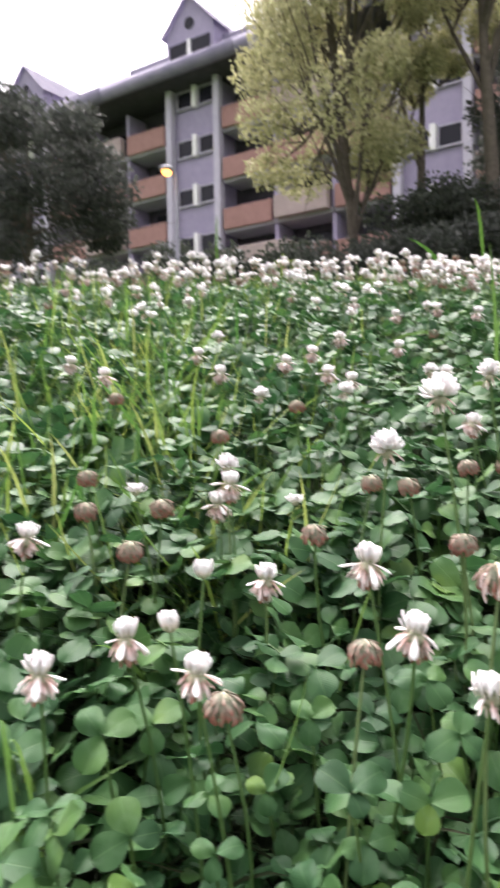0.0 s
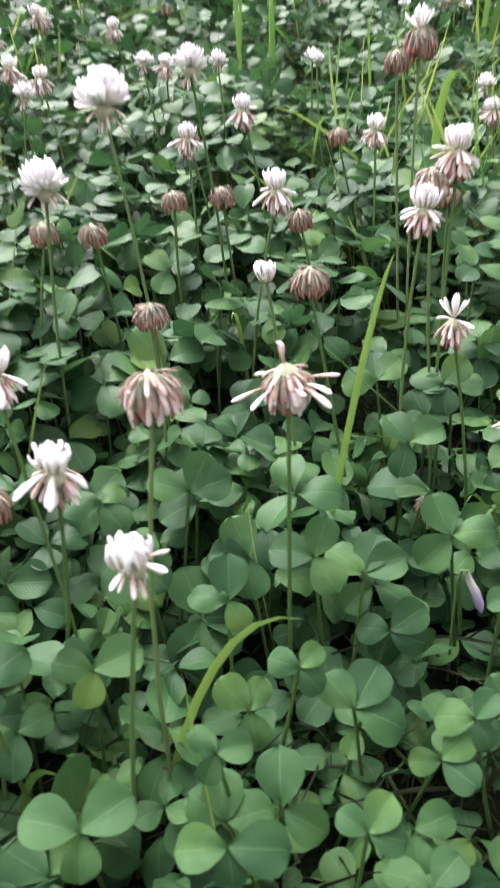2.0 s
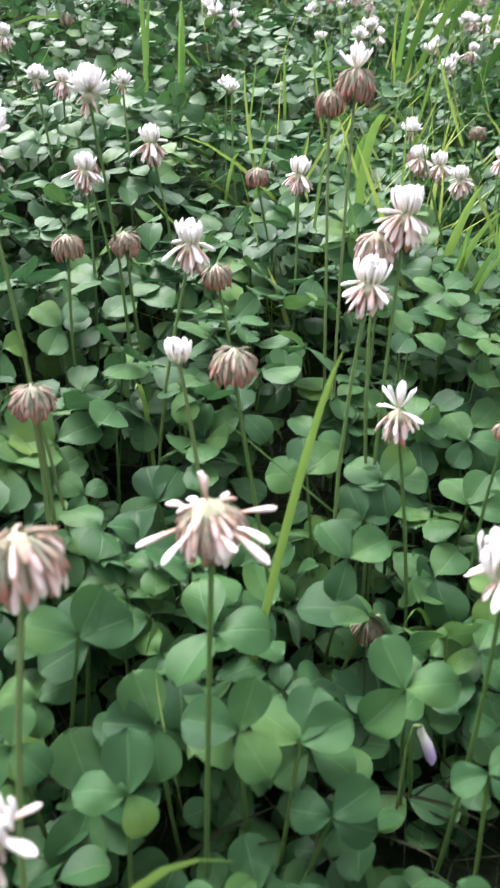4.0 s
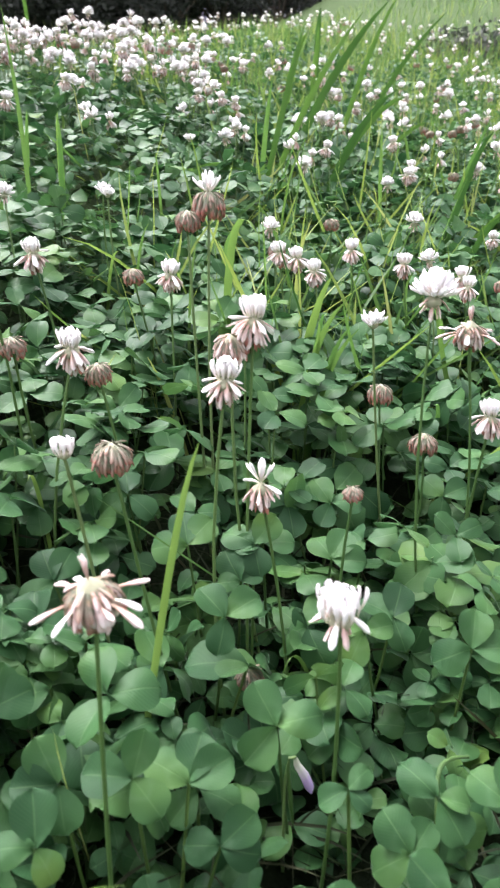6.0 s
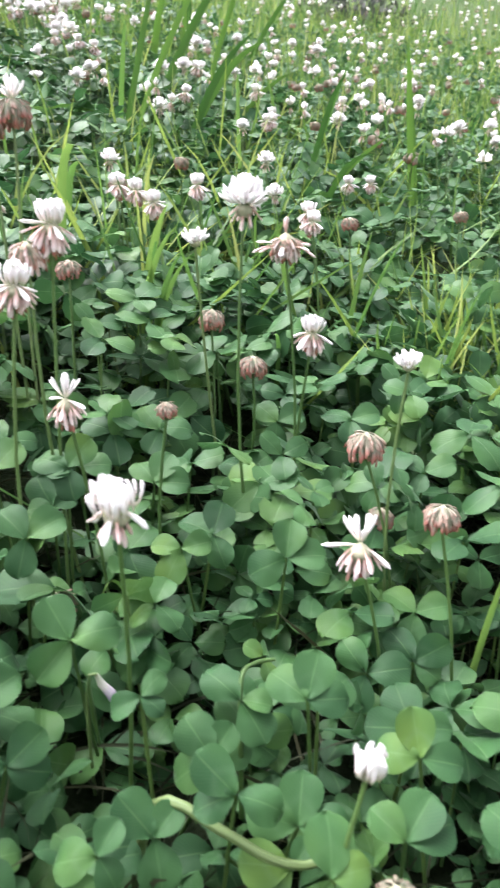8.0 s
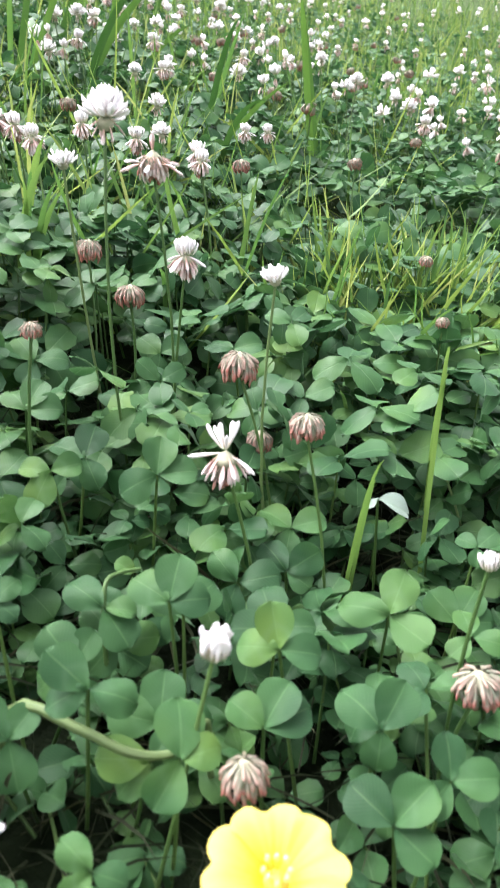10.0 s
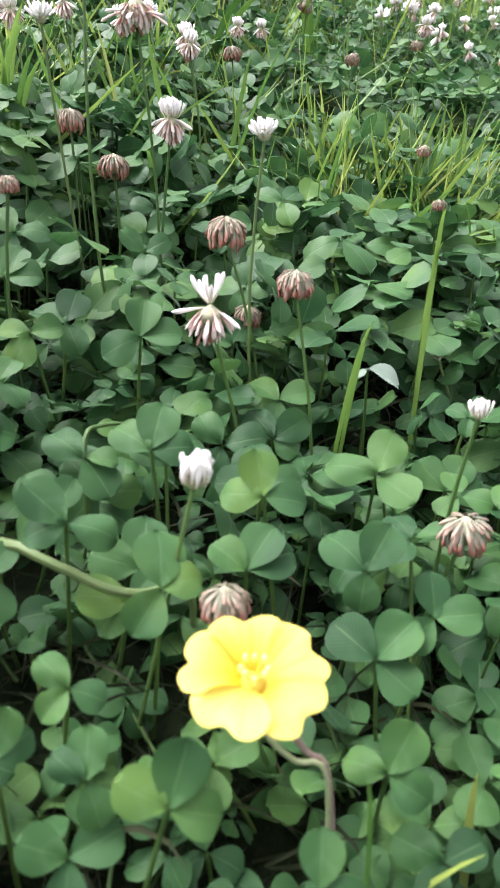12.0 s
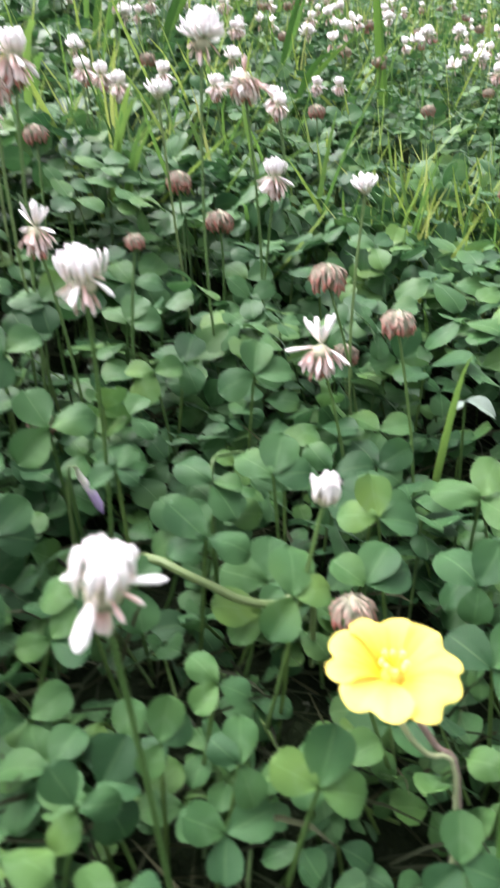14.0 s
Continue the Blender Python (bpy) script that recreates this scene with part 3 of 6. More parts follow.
def leaf_matrices(size, gen, droop=None):
    """The three leaflets' poses round the leaf's heart, as 4 x 4 arrays."""
    out, turn = [], gen.uniform(-8, 8)
    for k in range(3):
        s = size * gen.uniform(0.9, 1.08)
        d = gen.uniform(-24, 30) if droop is None else droop + gen.uniform(-6, 6)
        m = pose(0, 0, 0, 0, 0, 120 * k + turn + gen.uniform(-12, 12)) @ pose(0, 0.0006, 0, -d, gen.uniform(-14, 14), 0) @ Matrix.Diagonal((s, s, s, 1))
        out.append(np.array(m))
    return out


def leaf_pose(x, y, z, spin, tip, way):
    """A leaf whose face leans by tip degrees towards the compass way."""
    return pose(x, y, z, 0, 0, way) @ pose(0, 0, 0, tip, 0, 0) @ pose(0, 0, 0, 0, 0, spin - way)


def clover_leaf(x, y, z, spin, tip, way, size, gen, label="green three-part clover leaf on a thin stalk", mat=LEAF):
    """A leaf thing: its stalk is the object, with three leaflets on it."""
    g = float(gz(x, y))
    lean = Vector((gen.uniform(-0.02, 0.02), gen.uniform(-0.025, 0.015), 0))
    foot = Vector((lean.x, lean.y, g - z))
    v, f, u, s = stalk([foot, foot * 0.5 + Vector((0, 0, -0.004)) + lean * 0.2, foot * 0.12, (0, 0, 0)], 0.0008, 0.0006)
    ob = tagged(new("clover_leaf", triangles("leaf_stalk", v, f, u, [PETIOLE])), label, "clover leaf", "clover leaves of the bank")
    ob.location = (x, y, z)
    turn = leaf_pose(0, 0, 0, spin, tip, way)
    for m in leaf_matrices(size, gen):
        part("leaflet", LEAFLET_MESH[mat][gen.integers(len(LEAFLETS))], ob, turn @ Matrix(m.tolist()))
    return ob


HEARTS = []


def shown_leaf(heart, *tips, mat=LEAF, label="green three-part clover leaf on a thin stalk"):
    """A leaf that stands out from the bed: its heart, and the way to each leaflet's tip."""
    gen = np.random.default_rng(len(HEARTS) + 50)
    HEARTS.append((heart[0], heart[1]))
    tips = [Vector(t) for t in tips]
    if len(tips) < 3:
        tips.append(-0.9 * (tips[0] + tips[1]).normalized() * tips[0].length)
    g = float(gz(heart[0], heart[1]))
    foot = Vector((gen.uniform(-0.015, 0.015), gen.uniform(-0.005, 0.02), g - heart[2]))
    v, f, u, s = stalk([foot, foot * 0.5 + Vector((0, 0, -0.004)), foot * 0.12, (0, 0, 0)], 0.0008, 0.0006)
    ob = tagged(new("clover_leaf", triangles("leaf_stalk", v, f, u, [PETIOLE])), label, "clover leaf", "clover leaves of the bank")
    ob.location = heart
    face = tips[0].cross(tips[1])
    face = face if face.z > 0 else -face
    face = (face.normalized() + Vector((0, -0.2, 0.6)) + Vector(gen.normal(0, 0.12, 3))).normalized()
    for t in tips:
        y = (t.normalized() + Vector((0, 0, gen.uniform(-0.15, 0.1)))).normalized()
        x = y.cross(face + Vector(gen.normal(0, 0.14, 3))).normalized()
        z = x.cross(y)
        turn = Matrix((x, y, z)).transposed().to_4x4()
        part("leaflet", LEAFLET_MESH[mat][gen.integers(len(LEAFLETS))], ob, turn @ Matrix.Diagonal((t.length,) * 3 + (1,)))
    return ob


def patch_noise(x, y, scale, shift):
    return np.array([noise.noise((a * scale + shift, b * scale, shift)) for a, b in zip(x, y)])


def scatter(gen, r0, r1, a0, a1, density, thin=0.0):
    """Random places in a ring sector round the camera's stand; angles in degrees left of +y. thin: the outer share of the ring over which it thins out."""
    area = 0.5 * (r1 * r1 - r0 * r0) * radians(a1 - a0)
    k = int(area * density)
    r = np.sqrt(gen.uniform(r0 * r0, r1 * r1, k))
    a = np.radians(gen.uniform(a0, a1, k))
    x, y = 0.09 - r * np.sin(a), 0.07 + r * np.cos(a)
    if thin:
        keep = gen.random(k) < np.clip((r1 - r) / (thin * r1), 0, 1)
        x, y = x[keep], y[keep]
    return x, y


def room_above(x, y):
    """1 in the open bed, less close to the leaves that stand out."""
    if not HEARTS:
        return np.ones(len(x))
    h = np.array(HEARTS)
    d = np.hypot(x[:, None] - h[None, :, 0], y[:, None] - h[None, :, 1]).min(1)
    return np.clip((d - 0.006) / 0.024, 0.05, 1.0)


def leaf_field(name, geos, x, y, gen, label, size=(0.0145, 0.0215), tall=(0.014, 0.086), stalks=True):
    """Many leaves joined into one mesh of kind stuff."""
    poses = [[] for _ in geos]
    pieces = []
    g = gz(x, y)
    lift = gen.beta(1.5, 0.9, len(x)) * room_above(x, y) * (0.84 + 0.45 * patch_noise(x, y, 7.0, 3.0))
    for i in range(len(x)):
        z = g[i] + tall[0] + (tall[1] - tall[0]) * lift[i]
        turn = np.array(leaf_pose(x[i], y[i], z, gen.uniform(0, 360), abs(gen.normal(27, 19)), gen.normal(-22, 80)))
        for m in leaf_matrices(gen.uniform(*size), gen):
            poses[gen.integers(len(geos))].append(turn @ m)
        if stalks and gen.random() < 0.42:
            a, b = gen.uniform(-0.015, 0.015, 2)
            pieces.append(stalk([(x[i] + a, y[i] + b, g[i]), (x[i] + a * 0.4, y[i] + b * 0.4, (g[i] + z) / 2), (x[i], y[i], z)], 0.0008, 0.0006, 3)[:3] + (1,))
    for geo, some in zip(geos, poses):
        if some:
            pieces.append(spread(*geo, np.array(some)))
    v, f, u, s = joined(pieces)
    return tagged(new(name, triangles(name, v, f, u, [LEAF, PETIOLE], s)), label, "clover", kind="stuff")


# ---------------- clover flowers ----------------


def floret_geo(width=0.17, bend=0.0, sides=5, steps=(0, 0.3, 0.62, 0.85, 0.96, 1.0), root=0.0, tip=(0.80, 0.16)):
    """A narrow floret, 1 long, along +z, swelling towards a blunt folded tip; bend, in radians, curves it towards +y."""
    v, uv = [], []
    for t in steps:
        w = np.interp(t, (0, 0.18, 0.38, 0.60, 0.78, 0.92, 1.0), [max(root, k) for k in (0.30, 0.40, 0.58, 0.84, 1.02, tip[0])] + [tip[1]]) * width
        a = bend * t
        cy, cz = ((1 - math.cos(a)) / bend, math.sin(a) / bend) if abs(bend) > 0.01 else (0.0, t)
        for k in range(sides):
            q = 2 * math.pi * k / sides
            x, y = w * math.cos(q), w * math.sin(q) * (0.35 if math.sin(q) > 0 else 0.70)
            v.append((x, cy + y * math.cos(a), cz - y * math.sin(a)))
            uv.append((k / sides, t))
    return np.array(v), grid_faces(len(steps), sides, True), np.array(uv), 0


UPRIGHT = [floret_geo(w, b, tip=(1.0, 0.5)) for w, b in ((0.135, 1.0), (0.155, 1.3), (0.125, 0.7))]
LOOSE = [floret_geo(w, b) for w, b in ((0.125, 0.6), (0.145, 1.1), (0.115, 0.2))]
DROOPED = [floret_geo(w, -b) for w, b in ((0.115, 0.4), (0.135, 0.65), (0.105, 0.1))]
HANGING = [floret_geo(w, -b, root=0.55) for w, b in ((0.115, 0.5), (0.13, 0.7), (0.105, 0.3))]
DOMED = [floret_geo(w, -b, root=0.7) for w, b in ((0.125, 0.7), (0.14, 0.9), (0.115, 0.5))]
UP_MESH = {m: [triangles("floret", *g[:3], [m]) for g in UPRIGHT] for m in (WHITE, FADING, GREENBUD)}
LOOSE_MESH = {m: [triangles("floret", *g[:3], [m]) for g in LOOSE] for m in (WHITE, FADING)}
DOWN_MESH = {m: [triangles("floret", *g[:3], [m]) for g in DROOPED] for m in (WHITE, FADING, BROWN)}
HANG_MESH = {m: [triangles("floret", *g[:3], [m]) for g in HANGING] for m in (WHITE, FADING, BROWN)}
DOME_MESH = {m: [triangles("floret", *g[:3], [m]) for g in DOMED] for m in (TAN, FADING, BROWN)}
LOW = (0, 0.45, 0.86, 1.0)
LOW_GEO = {"up": floret_geo(0.15, 0.9, 4, LOW), "loose": floret_geo(0.14, 0.5, 4, LOW), "down": floret_geo(0.13, -0.4, 4, LOW), "hang": floret_geo(0.12, -0.5, 4, LOW), "dome": floret_geo(0.125, -0.7, 4, LOW)}
LIGHT = (0, 0.5, 0.9, 1.0)
LIGHT_GEO = {"up": floret_geo(0.17, 0.9, 3, LIGHT), "loose": floret_geo(0.14, 0.5, 3, LIGHT), "down": floret_geo(0.12, -0.4, 3, LIGHT), "hang": floret_geo(0.11, -0.75, 3, LIGHT), "dome": floret_geo(0.14, -0.7, 3, LIGHT)}
FAR = (0, 0.75, 1.0)
FAR_GEO = {"up": floret_geo(0.30, 0.5, 3, FAR), "loose": floret_geo(0.26, 0.4, 3, FAR), "down": floret_geo(0.22, -0.5, 3, FAR), "hang": floret_geo(0.26, -0.8, 3, FAR), "dome": floret_geo(0.28, -0.7, 3, FAR)}

# kind: upright florets (count, lowest elevation, material, length, spread wings), drooping (count, material, highest elevation)
KINDS = {
    "ball": ((60, -14, WHITE, 0.44), (8, FADING, -20), 0),
    "mixed": ((34, 46, WHITE, 0.31), (46, FADING, -30), 4),
    "crowned": ((44, 60, WHITE, 0.34), (11, FADING, -14), 3),
    "open": ((9, 38, WHITE, 0.38), (48, FADING, -34), 2),
    "skirt": ((3, 58, FADING, 0.30), (90, FADING, 0), 9),
    "faded": ((0, 0, WHITE, 0.4), (80, FADING, 0), 0),
    "withered": ((0, 0, WHITE, 0.4), (110, BROWN, 0), 0),
    "turning": ((12, 20, WHITE, 0.4), (90, BROWN, 0), 0),
    "young": ((26, 54, WHITE, 0.44), (0, WHITE, 0), 0),
    "flat": ((40, 4, WHITE, 0.42), (0, WHITE, 0), 0),
    "bud": ((30, -8, GREENBUD, 0.4), (0, WHITE, 0), 0),
}
NAMES = {
    "ball": "full white clover head with all its florets open",
    "mixed": "clover head, white on top with faded pink florets drooping",
    "crowned": "clover head, broad white crown over a few drooping florets",
    "open": "half-spent clover head with spread white florets",
    "skirt": "faded clover head with a skirt of pink florets",
    "faded": "spent clover head, a dome of peach-pink hanging florets",
    "withered": "withered clover head with drooping rust-brown florets",
    "turning": "clover head turning brown, a few pale florets on top",
    "young": "small young white clover head on a straight stem",
    "flat": "flat-topped white clover head",
    "bud": "small unopened green clover head among leaves",
}


# heads whose young florets stand crowded on a small disc: its half width
CROWDED = {"mixed": 0.12, "crowned": 0.22, "young": 0.16}
SPENT = ("withered", "turning", "faded", "skirt")


def floret_poses(kind, size, gen):
    """(pose, style, material) for each floret of a head of that kind, the head's heart at the origin; size: the head's width."""
    (nu, low, mu, reach), (nd, md, high), wings = KINDS[kind]
    out = []
    tight = kind in SPENT
    for i in range(nu):
        f = (i + 0.5) / nu
        way = i * 137.5 + gen.uniform(-14, 14)
        ln = size * reach * gen.uniform(0.84, 1.1)
        lift = size * (0.32 if tight else 0.18 if kind == "mixed" else 0.16 if nd else 0.02)
        if kind in CROWDED:
            out_by = CROWDED[kind] * size * math.sqrt(f)
            m = pose(0, 0, lift - 0.05 * size * f, 0, 0, way) @ pose(0, out_by, 0, -(90 - low) * math.sqrt(f) + gen.uniform(-9, 9), gen.uniform(-8, 8), 0) @ pose(0, 0, 0, 0, 0, 180 + gen.uniform(-25, 25))
        else:
            s0 = math.sin(radians(low))
            el = min(88, math.degrees(math.asin(min(1, s0 + (1 - s0) * f))) + gen.uniform(-10, 10))
            ln *= 0.72 if kind == "flat" and el > 40 else 1
            m = pose(0, 0, lift, 0, 0, way) @ pose(0, 0, 0, -(90 - el), 0, 0) @ pose(0, 0, size * 0.04, 0, 0, 180 + gen.uniform(-25, 25))
        out.append((m @ Matrix.Diagonal((ln, ln, ln, 1)), "loose" if kind in ("open", "skirt", "turning") else "up", mu))
    for i in range(nd):
        f = (i + 0.5) / nd
        way = i * 137.5 + gen.uniform(-16, 16)
        if tight:
            # spent florets lie over one another like shingles on a dome, the lowest hanging as its rim
            polar, wide = 4 + 100 * f ** 0.62, size * (0.24 if kind == "skirt" else 0.32)
            ln = size * gen.uniform(0.28, 0.38) * (0.8 + 0.35 * f)
            seat = Matrix.Translation((0, wide * math.sin(radians(polar)), 0.10 * size + 0.8 * wide * math.cos(radians(polar))))
            m = pose(0, 0, 0, 0, 0, way) @ seat @ pose(0, 0, 0, -(78 + polar) + gen.uniform(-9, 9), gen.uniform(-8, 8), 0) @ pose(0, 0, -0.10 * size * min(1, 2 * f), 0, 0, 180 + gen.uniform(-20, 20))
        else:
            el = -80 + (80 + high) * f ** 1.1
            ln = size * gen.uniform(0.68, 1.08) * 0.34
            m = pose(0, 0, size * (0.02 + 0.12 * f), 0, 0, way) @ pose(0, 0, 0, -(90 - el) + gen.uniform(-11, 11), gen.uniform(-8, 8), 0) @ pose(0, 0, size * 0.05, 0, 0, 180 + gen.uniform(-20, 20))
            m = Matrix.Translation(pose(0, 0, 0, 0, 0, way) @ Vector((0, 0.07 * size * (0.4 + 0.6 * f), 0))) @ m
        # the oldest florets, lowest in the skirt, are already brown
        lowest = f > 0.35 if tight else f < 0.45
        old = BROWN if kind in ("mixed", "open", "skirt", "faded") and lowest and i % (4 if kind == "skirt" else 2) == 1 else md
        style = ("dome" if f < 0.42 else "hang") if tight else "down"
        out.append((m @ Matrix.Diagonal((ln, ln, ln, 1)), style, TAN if style == "dome" and (md == BROWN or i % 3) else old))
    for i in range(wings):
        # a few late florets still stand out from the waist
        way, ln = i * 360 / wings + gen.uniform(-25, 25), size * (gen.uniform(0.30, 0.42) if kind == "skirt" else gen.uniform(0.36, 0.52))
        m = pose(0, 0, size * 0.14, 0, 0, way) @ pose(0, size * (0.20 if kind == "skirt" else 0), 0, (-90 if kind == "skirt" else -98) + gen.uniform(-14, 14), 0, 0) @ pose(0, 0, size * 0.04, 0, 0, 180)
        out.append((m @ Matrix.Diagonal((1.15 * ln, 1.15 * ln, ln, 1)), "down", WHITE if kind != "skirt" or i % 3 == 0 else FADING))
    return out


def heart_geo(size, full=False):
    """The small rounded base that carries the florets; full: the swollen base of a spent head."""
    v, uv = [], []
    for i in range(6):
        t = i / 5
        for k in range(8):
            a = 2 * math.pi * k / 8
            w = size * (0.05 * (1 - t) + 0.07 * math.sin(math.pi * t)) * (2.3 if full else 1.6)
            v.append((w * math.cos(a), w * math.sin(a), size * (-0.08 + (0.46 if full else 0.26) * t))), uv.append((k / 8, t))
    return np.array(v), grid_faces(6, 8, True), np.array(uv), 0


def stem_mesh(foot, bow, thick):
    pts = [Vector(foot).lerp(Vector((0, 0, 0)), t) + Vector(bow) * math.sin(math.pi * t) for t in (0, 0.2, 0.4, 0.6, 0.8, 1)]
    v, f, u, s = stalk(pts, thick * 1.2, thick, 6)
    return triangles("stem", v, f, u, [STEM])


FLOWERS = []


def clover_flower(x, y, z, kind="mixed", size=0.022, lean=0.0, way=0.0, fine=True, dx=None, dy=None):
    """A flower thing with its heart at (x, y, z). lean, way: the head's tilt. dx, dy: how far the stem's foot stands off."""
    gen = np.random.default_rng(int(1e4 * abs(x) + 3e5 * abs(y)) + len(FLOWERS))
    ob = tagged(new("clover_flower"), NAMES[kind], "clover flower", "clover flowers of the bank")
    z -= 0.2 * size if kind == "mixed" else 0.0
    fine = fine and math.hypot(x - 0.12, y - 0.09) < 0.34
    dx = gen.uniform(-0.02, 0.02) if dx is None else dx
    dy = gen.uniform(-0.02, 0.015) if dy is None else dy
    g = float(gz(x + dx, y + dy)) - 0.004
    ob.location = (x + dx, y + dy, g)
    top = Vector((-dx, -dy, z - g))
    stem = part("stem", stem_mesh(-top, (gen.uniform(-0.006, 0.006), gen.uniform(-0.006, 0.006), 0), 0.0007), ob, Matrix.Translation(top))
    head = part("head", triangles("head", *heart_geo(size, kind in SPENT)[:3], [CALYX]), ob, Matrix.Translation(top) @ pose(0, 0, 0, 0, 0, way) @ pose(0, 0, 0, lean + gen.uniform(-8, 8), gen.uniform(-8, 8), 0))
    florets = floret_poses(kind, size, gen)
    pools = {"up": (UP_MESH, UPRIGHT, "tuft"), "down": (DOWN_MESH, DROOPED, "floret_skirt"), "loose": (LOOSE_MESH, LOOSE, "tuft"), "hang": (HANG_MESH, HANGING, "floret_dome"), "dome": (DOME_MESH, DOMED, "floret_cap")}
    if fine:
        for m, style, mat in florets:
            part("floret", pools[style][0][mat][gen.integers(3)], head, m)
    else:
        for style, (_, _, name) in pools.items():
            some = [(m, mat) for m, u, mat in florets if u == style]
            if some:
                geo = LOW_GEO[style] if math.hypot(x - 0.12, y - 0.09) < 0.7 else LIGHT_GEO[style]
                v, f, u, s = spread(*geo, np.array([np.array(m) for m, _ in some]))
                mats = list(dict.fromkeys(mat for _, mat in some))
                slots = np.repeat([mats.index(mat) for _, mat in some], len(geo[1]))
                part(name, triangles(name, v, f, u, mats, slots), head)
    FLOWERS.append((x, y))
    return ob

# ---------------- flowers that can be told apart ----------------
clover_flower(0.084, 0.442, 0.302, "ball", 0.0260)
clover_flower(-0.021, 0.481, 0.272, "mixed", 0.0271)
clover_flower(0.007, 0.391, 0.240, "mixed", 0.0271)
clover_flower(0.112, 0.425, 0.333, "ball", 0.0280)
clover_flower(0.070, 0.310, 0.233, "mixed", 0.0282)
clover_flower(-0.013, 0.308, 0.199, "withered", 0.0231)
clover_flower(0.029, 0.475, 0.270, "flat", 0.0170)
clover_flower(-0.056, 0.456, 0.269, "withered", 0.0210)
clover_flower(0.259, 0.396, 0.313, "mixed", 0.0295)
clover_flower(0.233, 0.378, 0.292, "mixed", 0.0271)
clover_flower(0.250, 0.401, 0.296, "faded", 0.0225)
clover_flower(0.248, 0.374, 0.238, "open", 0.0276)
clover_flower(0.148, 0.310, 0.244, "skirt", 0.0304)
clover_flower(0.217, 0.279, 0.232, "crowned", 0.0279)
clover_flower(0.183, 0.381, 0.263, "withered", 0.0221)
clover_flower(0.195, 0.457, 0.298, "mixed", 0.0282)
clover_flower(0.295, 0.554, 0.320, "mixed", 0.0271, fine=False)
clover_flower(0.282, 0.476, 0.357, "turning", 0.0260)
clover_flower(0.214, 0.572, 0.336, "mixed", 0.0271, fine=False)
clover_flower(0.166, 0.500, 0.351, "ball", 0.0220)
clover_flower(0.338, 0.366, 0.314, "ball", 0.0260)
clover_flower(0.363, 0.365, 0.295, "skirt", 0.0258)
clover_flower(0.374, 0.357, 0.258, "mixed", 0.0258)
clover_flower(0.365, 0.311, 0.209, "withered", 0.0242)
clover_flower(0.312, 0.265, 0.192, "open", 0.0301)
clover_flower(0.247, 0.202, 0.173, "young", 0.0200)
clover_flower(0.369, 0.434, 0.251, "withered", 0.0210, fine=False)
clover_flower(0.367, 0.395, 0.231, "withered", 0.0210)
clover_flower(0.370, 0.293, 0.251, "flat", 0.0180)
clover_flower(0.347, 0.254, 0.199, "withered", 0.0199)
clover_flower(0.718, 0.658, 0.325, "mixed", 0.0246, fine=False)
clover_flower(0.752, 0.657, 0.325, "mixed", 0.0246, fine=False)
clover_flower(1.001, 0.680, 0.385, "ball", 0.0220, fine=False)
clover_flower(0.949, 0.690, 0.382, "ball", 0.0220, fine=False)
clover_flower(0.589, 0.641, 0.340, "ball", 0.0200, fine=False)
clover_flower(0.600, 0.830, 0.399, "ball", 0.0220, fine=False)
clover_flower(0.814, 0.921, 0.441, "mixed", 0.0271, fine=False)
clover_flower(0.347, 0.417, 0.297, "flat", 0.0200)
clover_flower(0.343, 0.169, 0.173, "young", 0.0130)
clover_flower(0.326, 0.159, 0.138, "withered", 0.0221)
clover_flower(0.101, 0.295, 0.254, "faded", 0.0255)
clover_flower(0.087, 0.264, 0.218, "crowned", 0.0233)
clover_flower(0.120, 0.413, 0.249, "withered", 0.0189)
clover_flower(0.048, 0.999, 0.412, "mixed", 0.0271, fine=False)
clover_flower(0.120, 0.930, 0.432, "mixed", 0.0271, fine=False)
clover_flower(0.055, 0.343, 0.257, "mixed", 0.0282)
clover_flower(-0.123, 0.396, 0.264, "mixed", 0.0258, fine=False)
clover_flower(-0.102, 0.447, 0.269, "withered", 0.0199, fine=False)
clover_flower(-0.112, 0.498, 0.286, "withered", 0.0199, fine=False)
clover_flower(-0.054, 0.308, 0.233, "mixed", 0.0258)
clover_flower(-0.035, 0.304, 0.236, "young", 0.0180)
clover_flower(-0.085, 0.286, 0.226, "mixed", 0.0258)
clover_flower(-0.023, 0.285, 0.225, "mixed", 0.0258)
clover_flower(-0.071, 0.447, 0.281, "flat", 0.0180, fine=False)
clover_flower(0.081, 0.484, 0.280, "withered", 0.0199, fine=False)
clover_flower(0.105, 0.480, 0.278, "withered", 0.0199, fine=False)
clover_flower(0.036, 0.414, 0.257, "withered", 0.0199)
clover_flower(0.118, 0.402, 0.252, "withered", 0.0199)
clover_flower(0.048, 0.310, 0.221, "withered", 0.0199)
clover_flower(-0.015, 0.473, 0.293, "ball", 0.0180, fine=False)
clover_flower(-0.013, 0.463, 0.286, "mixed", 0.0258, fine=False)
clover_flower(0.113, 0.892, 0.430, "mixed", 0.0258, fine=False)
clover_flower(0.072, 0.819, 0.405, "mixed", 0.0258, fine=False)
clover_flower(0.040, 0.776, 0.391, "mixed", 0.0258, fine=False)
clover_flower(0.080, 0.729, 0.375, "mixed", 0.0258, fine=False)
clover_flower(0.100, 0.705, 0.366, "mixed", 0.0258, fine=False)
clover_flower(0.085, 0.637, 0.348, "ball", 0.0180, fine=False)
clover_flower(0.043, 0.653, 0.337, "withered", 0.0199, fine=False)
clover_flower(0.175, 0.843, 0.412, "mixed", 0.0258, fine=False)
clover_flower(0.262, 1.059, 0.489, "ball", 0.0180, fine=False)
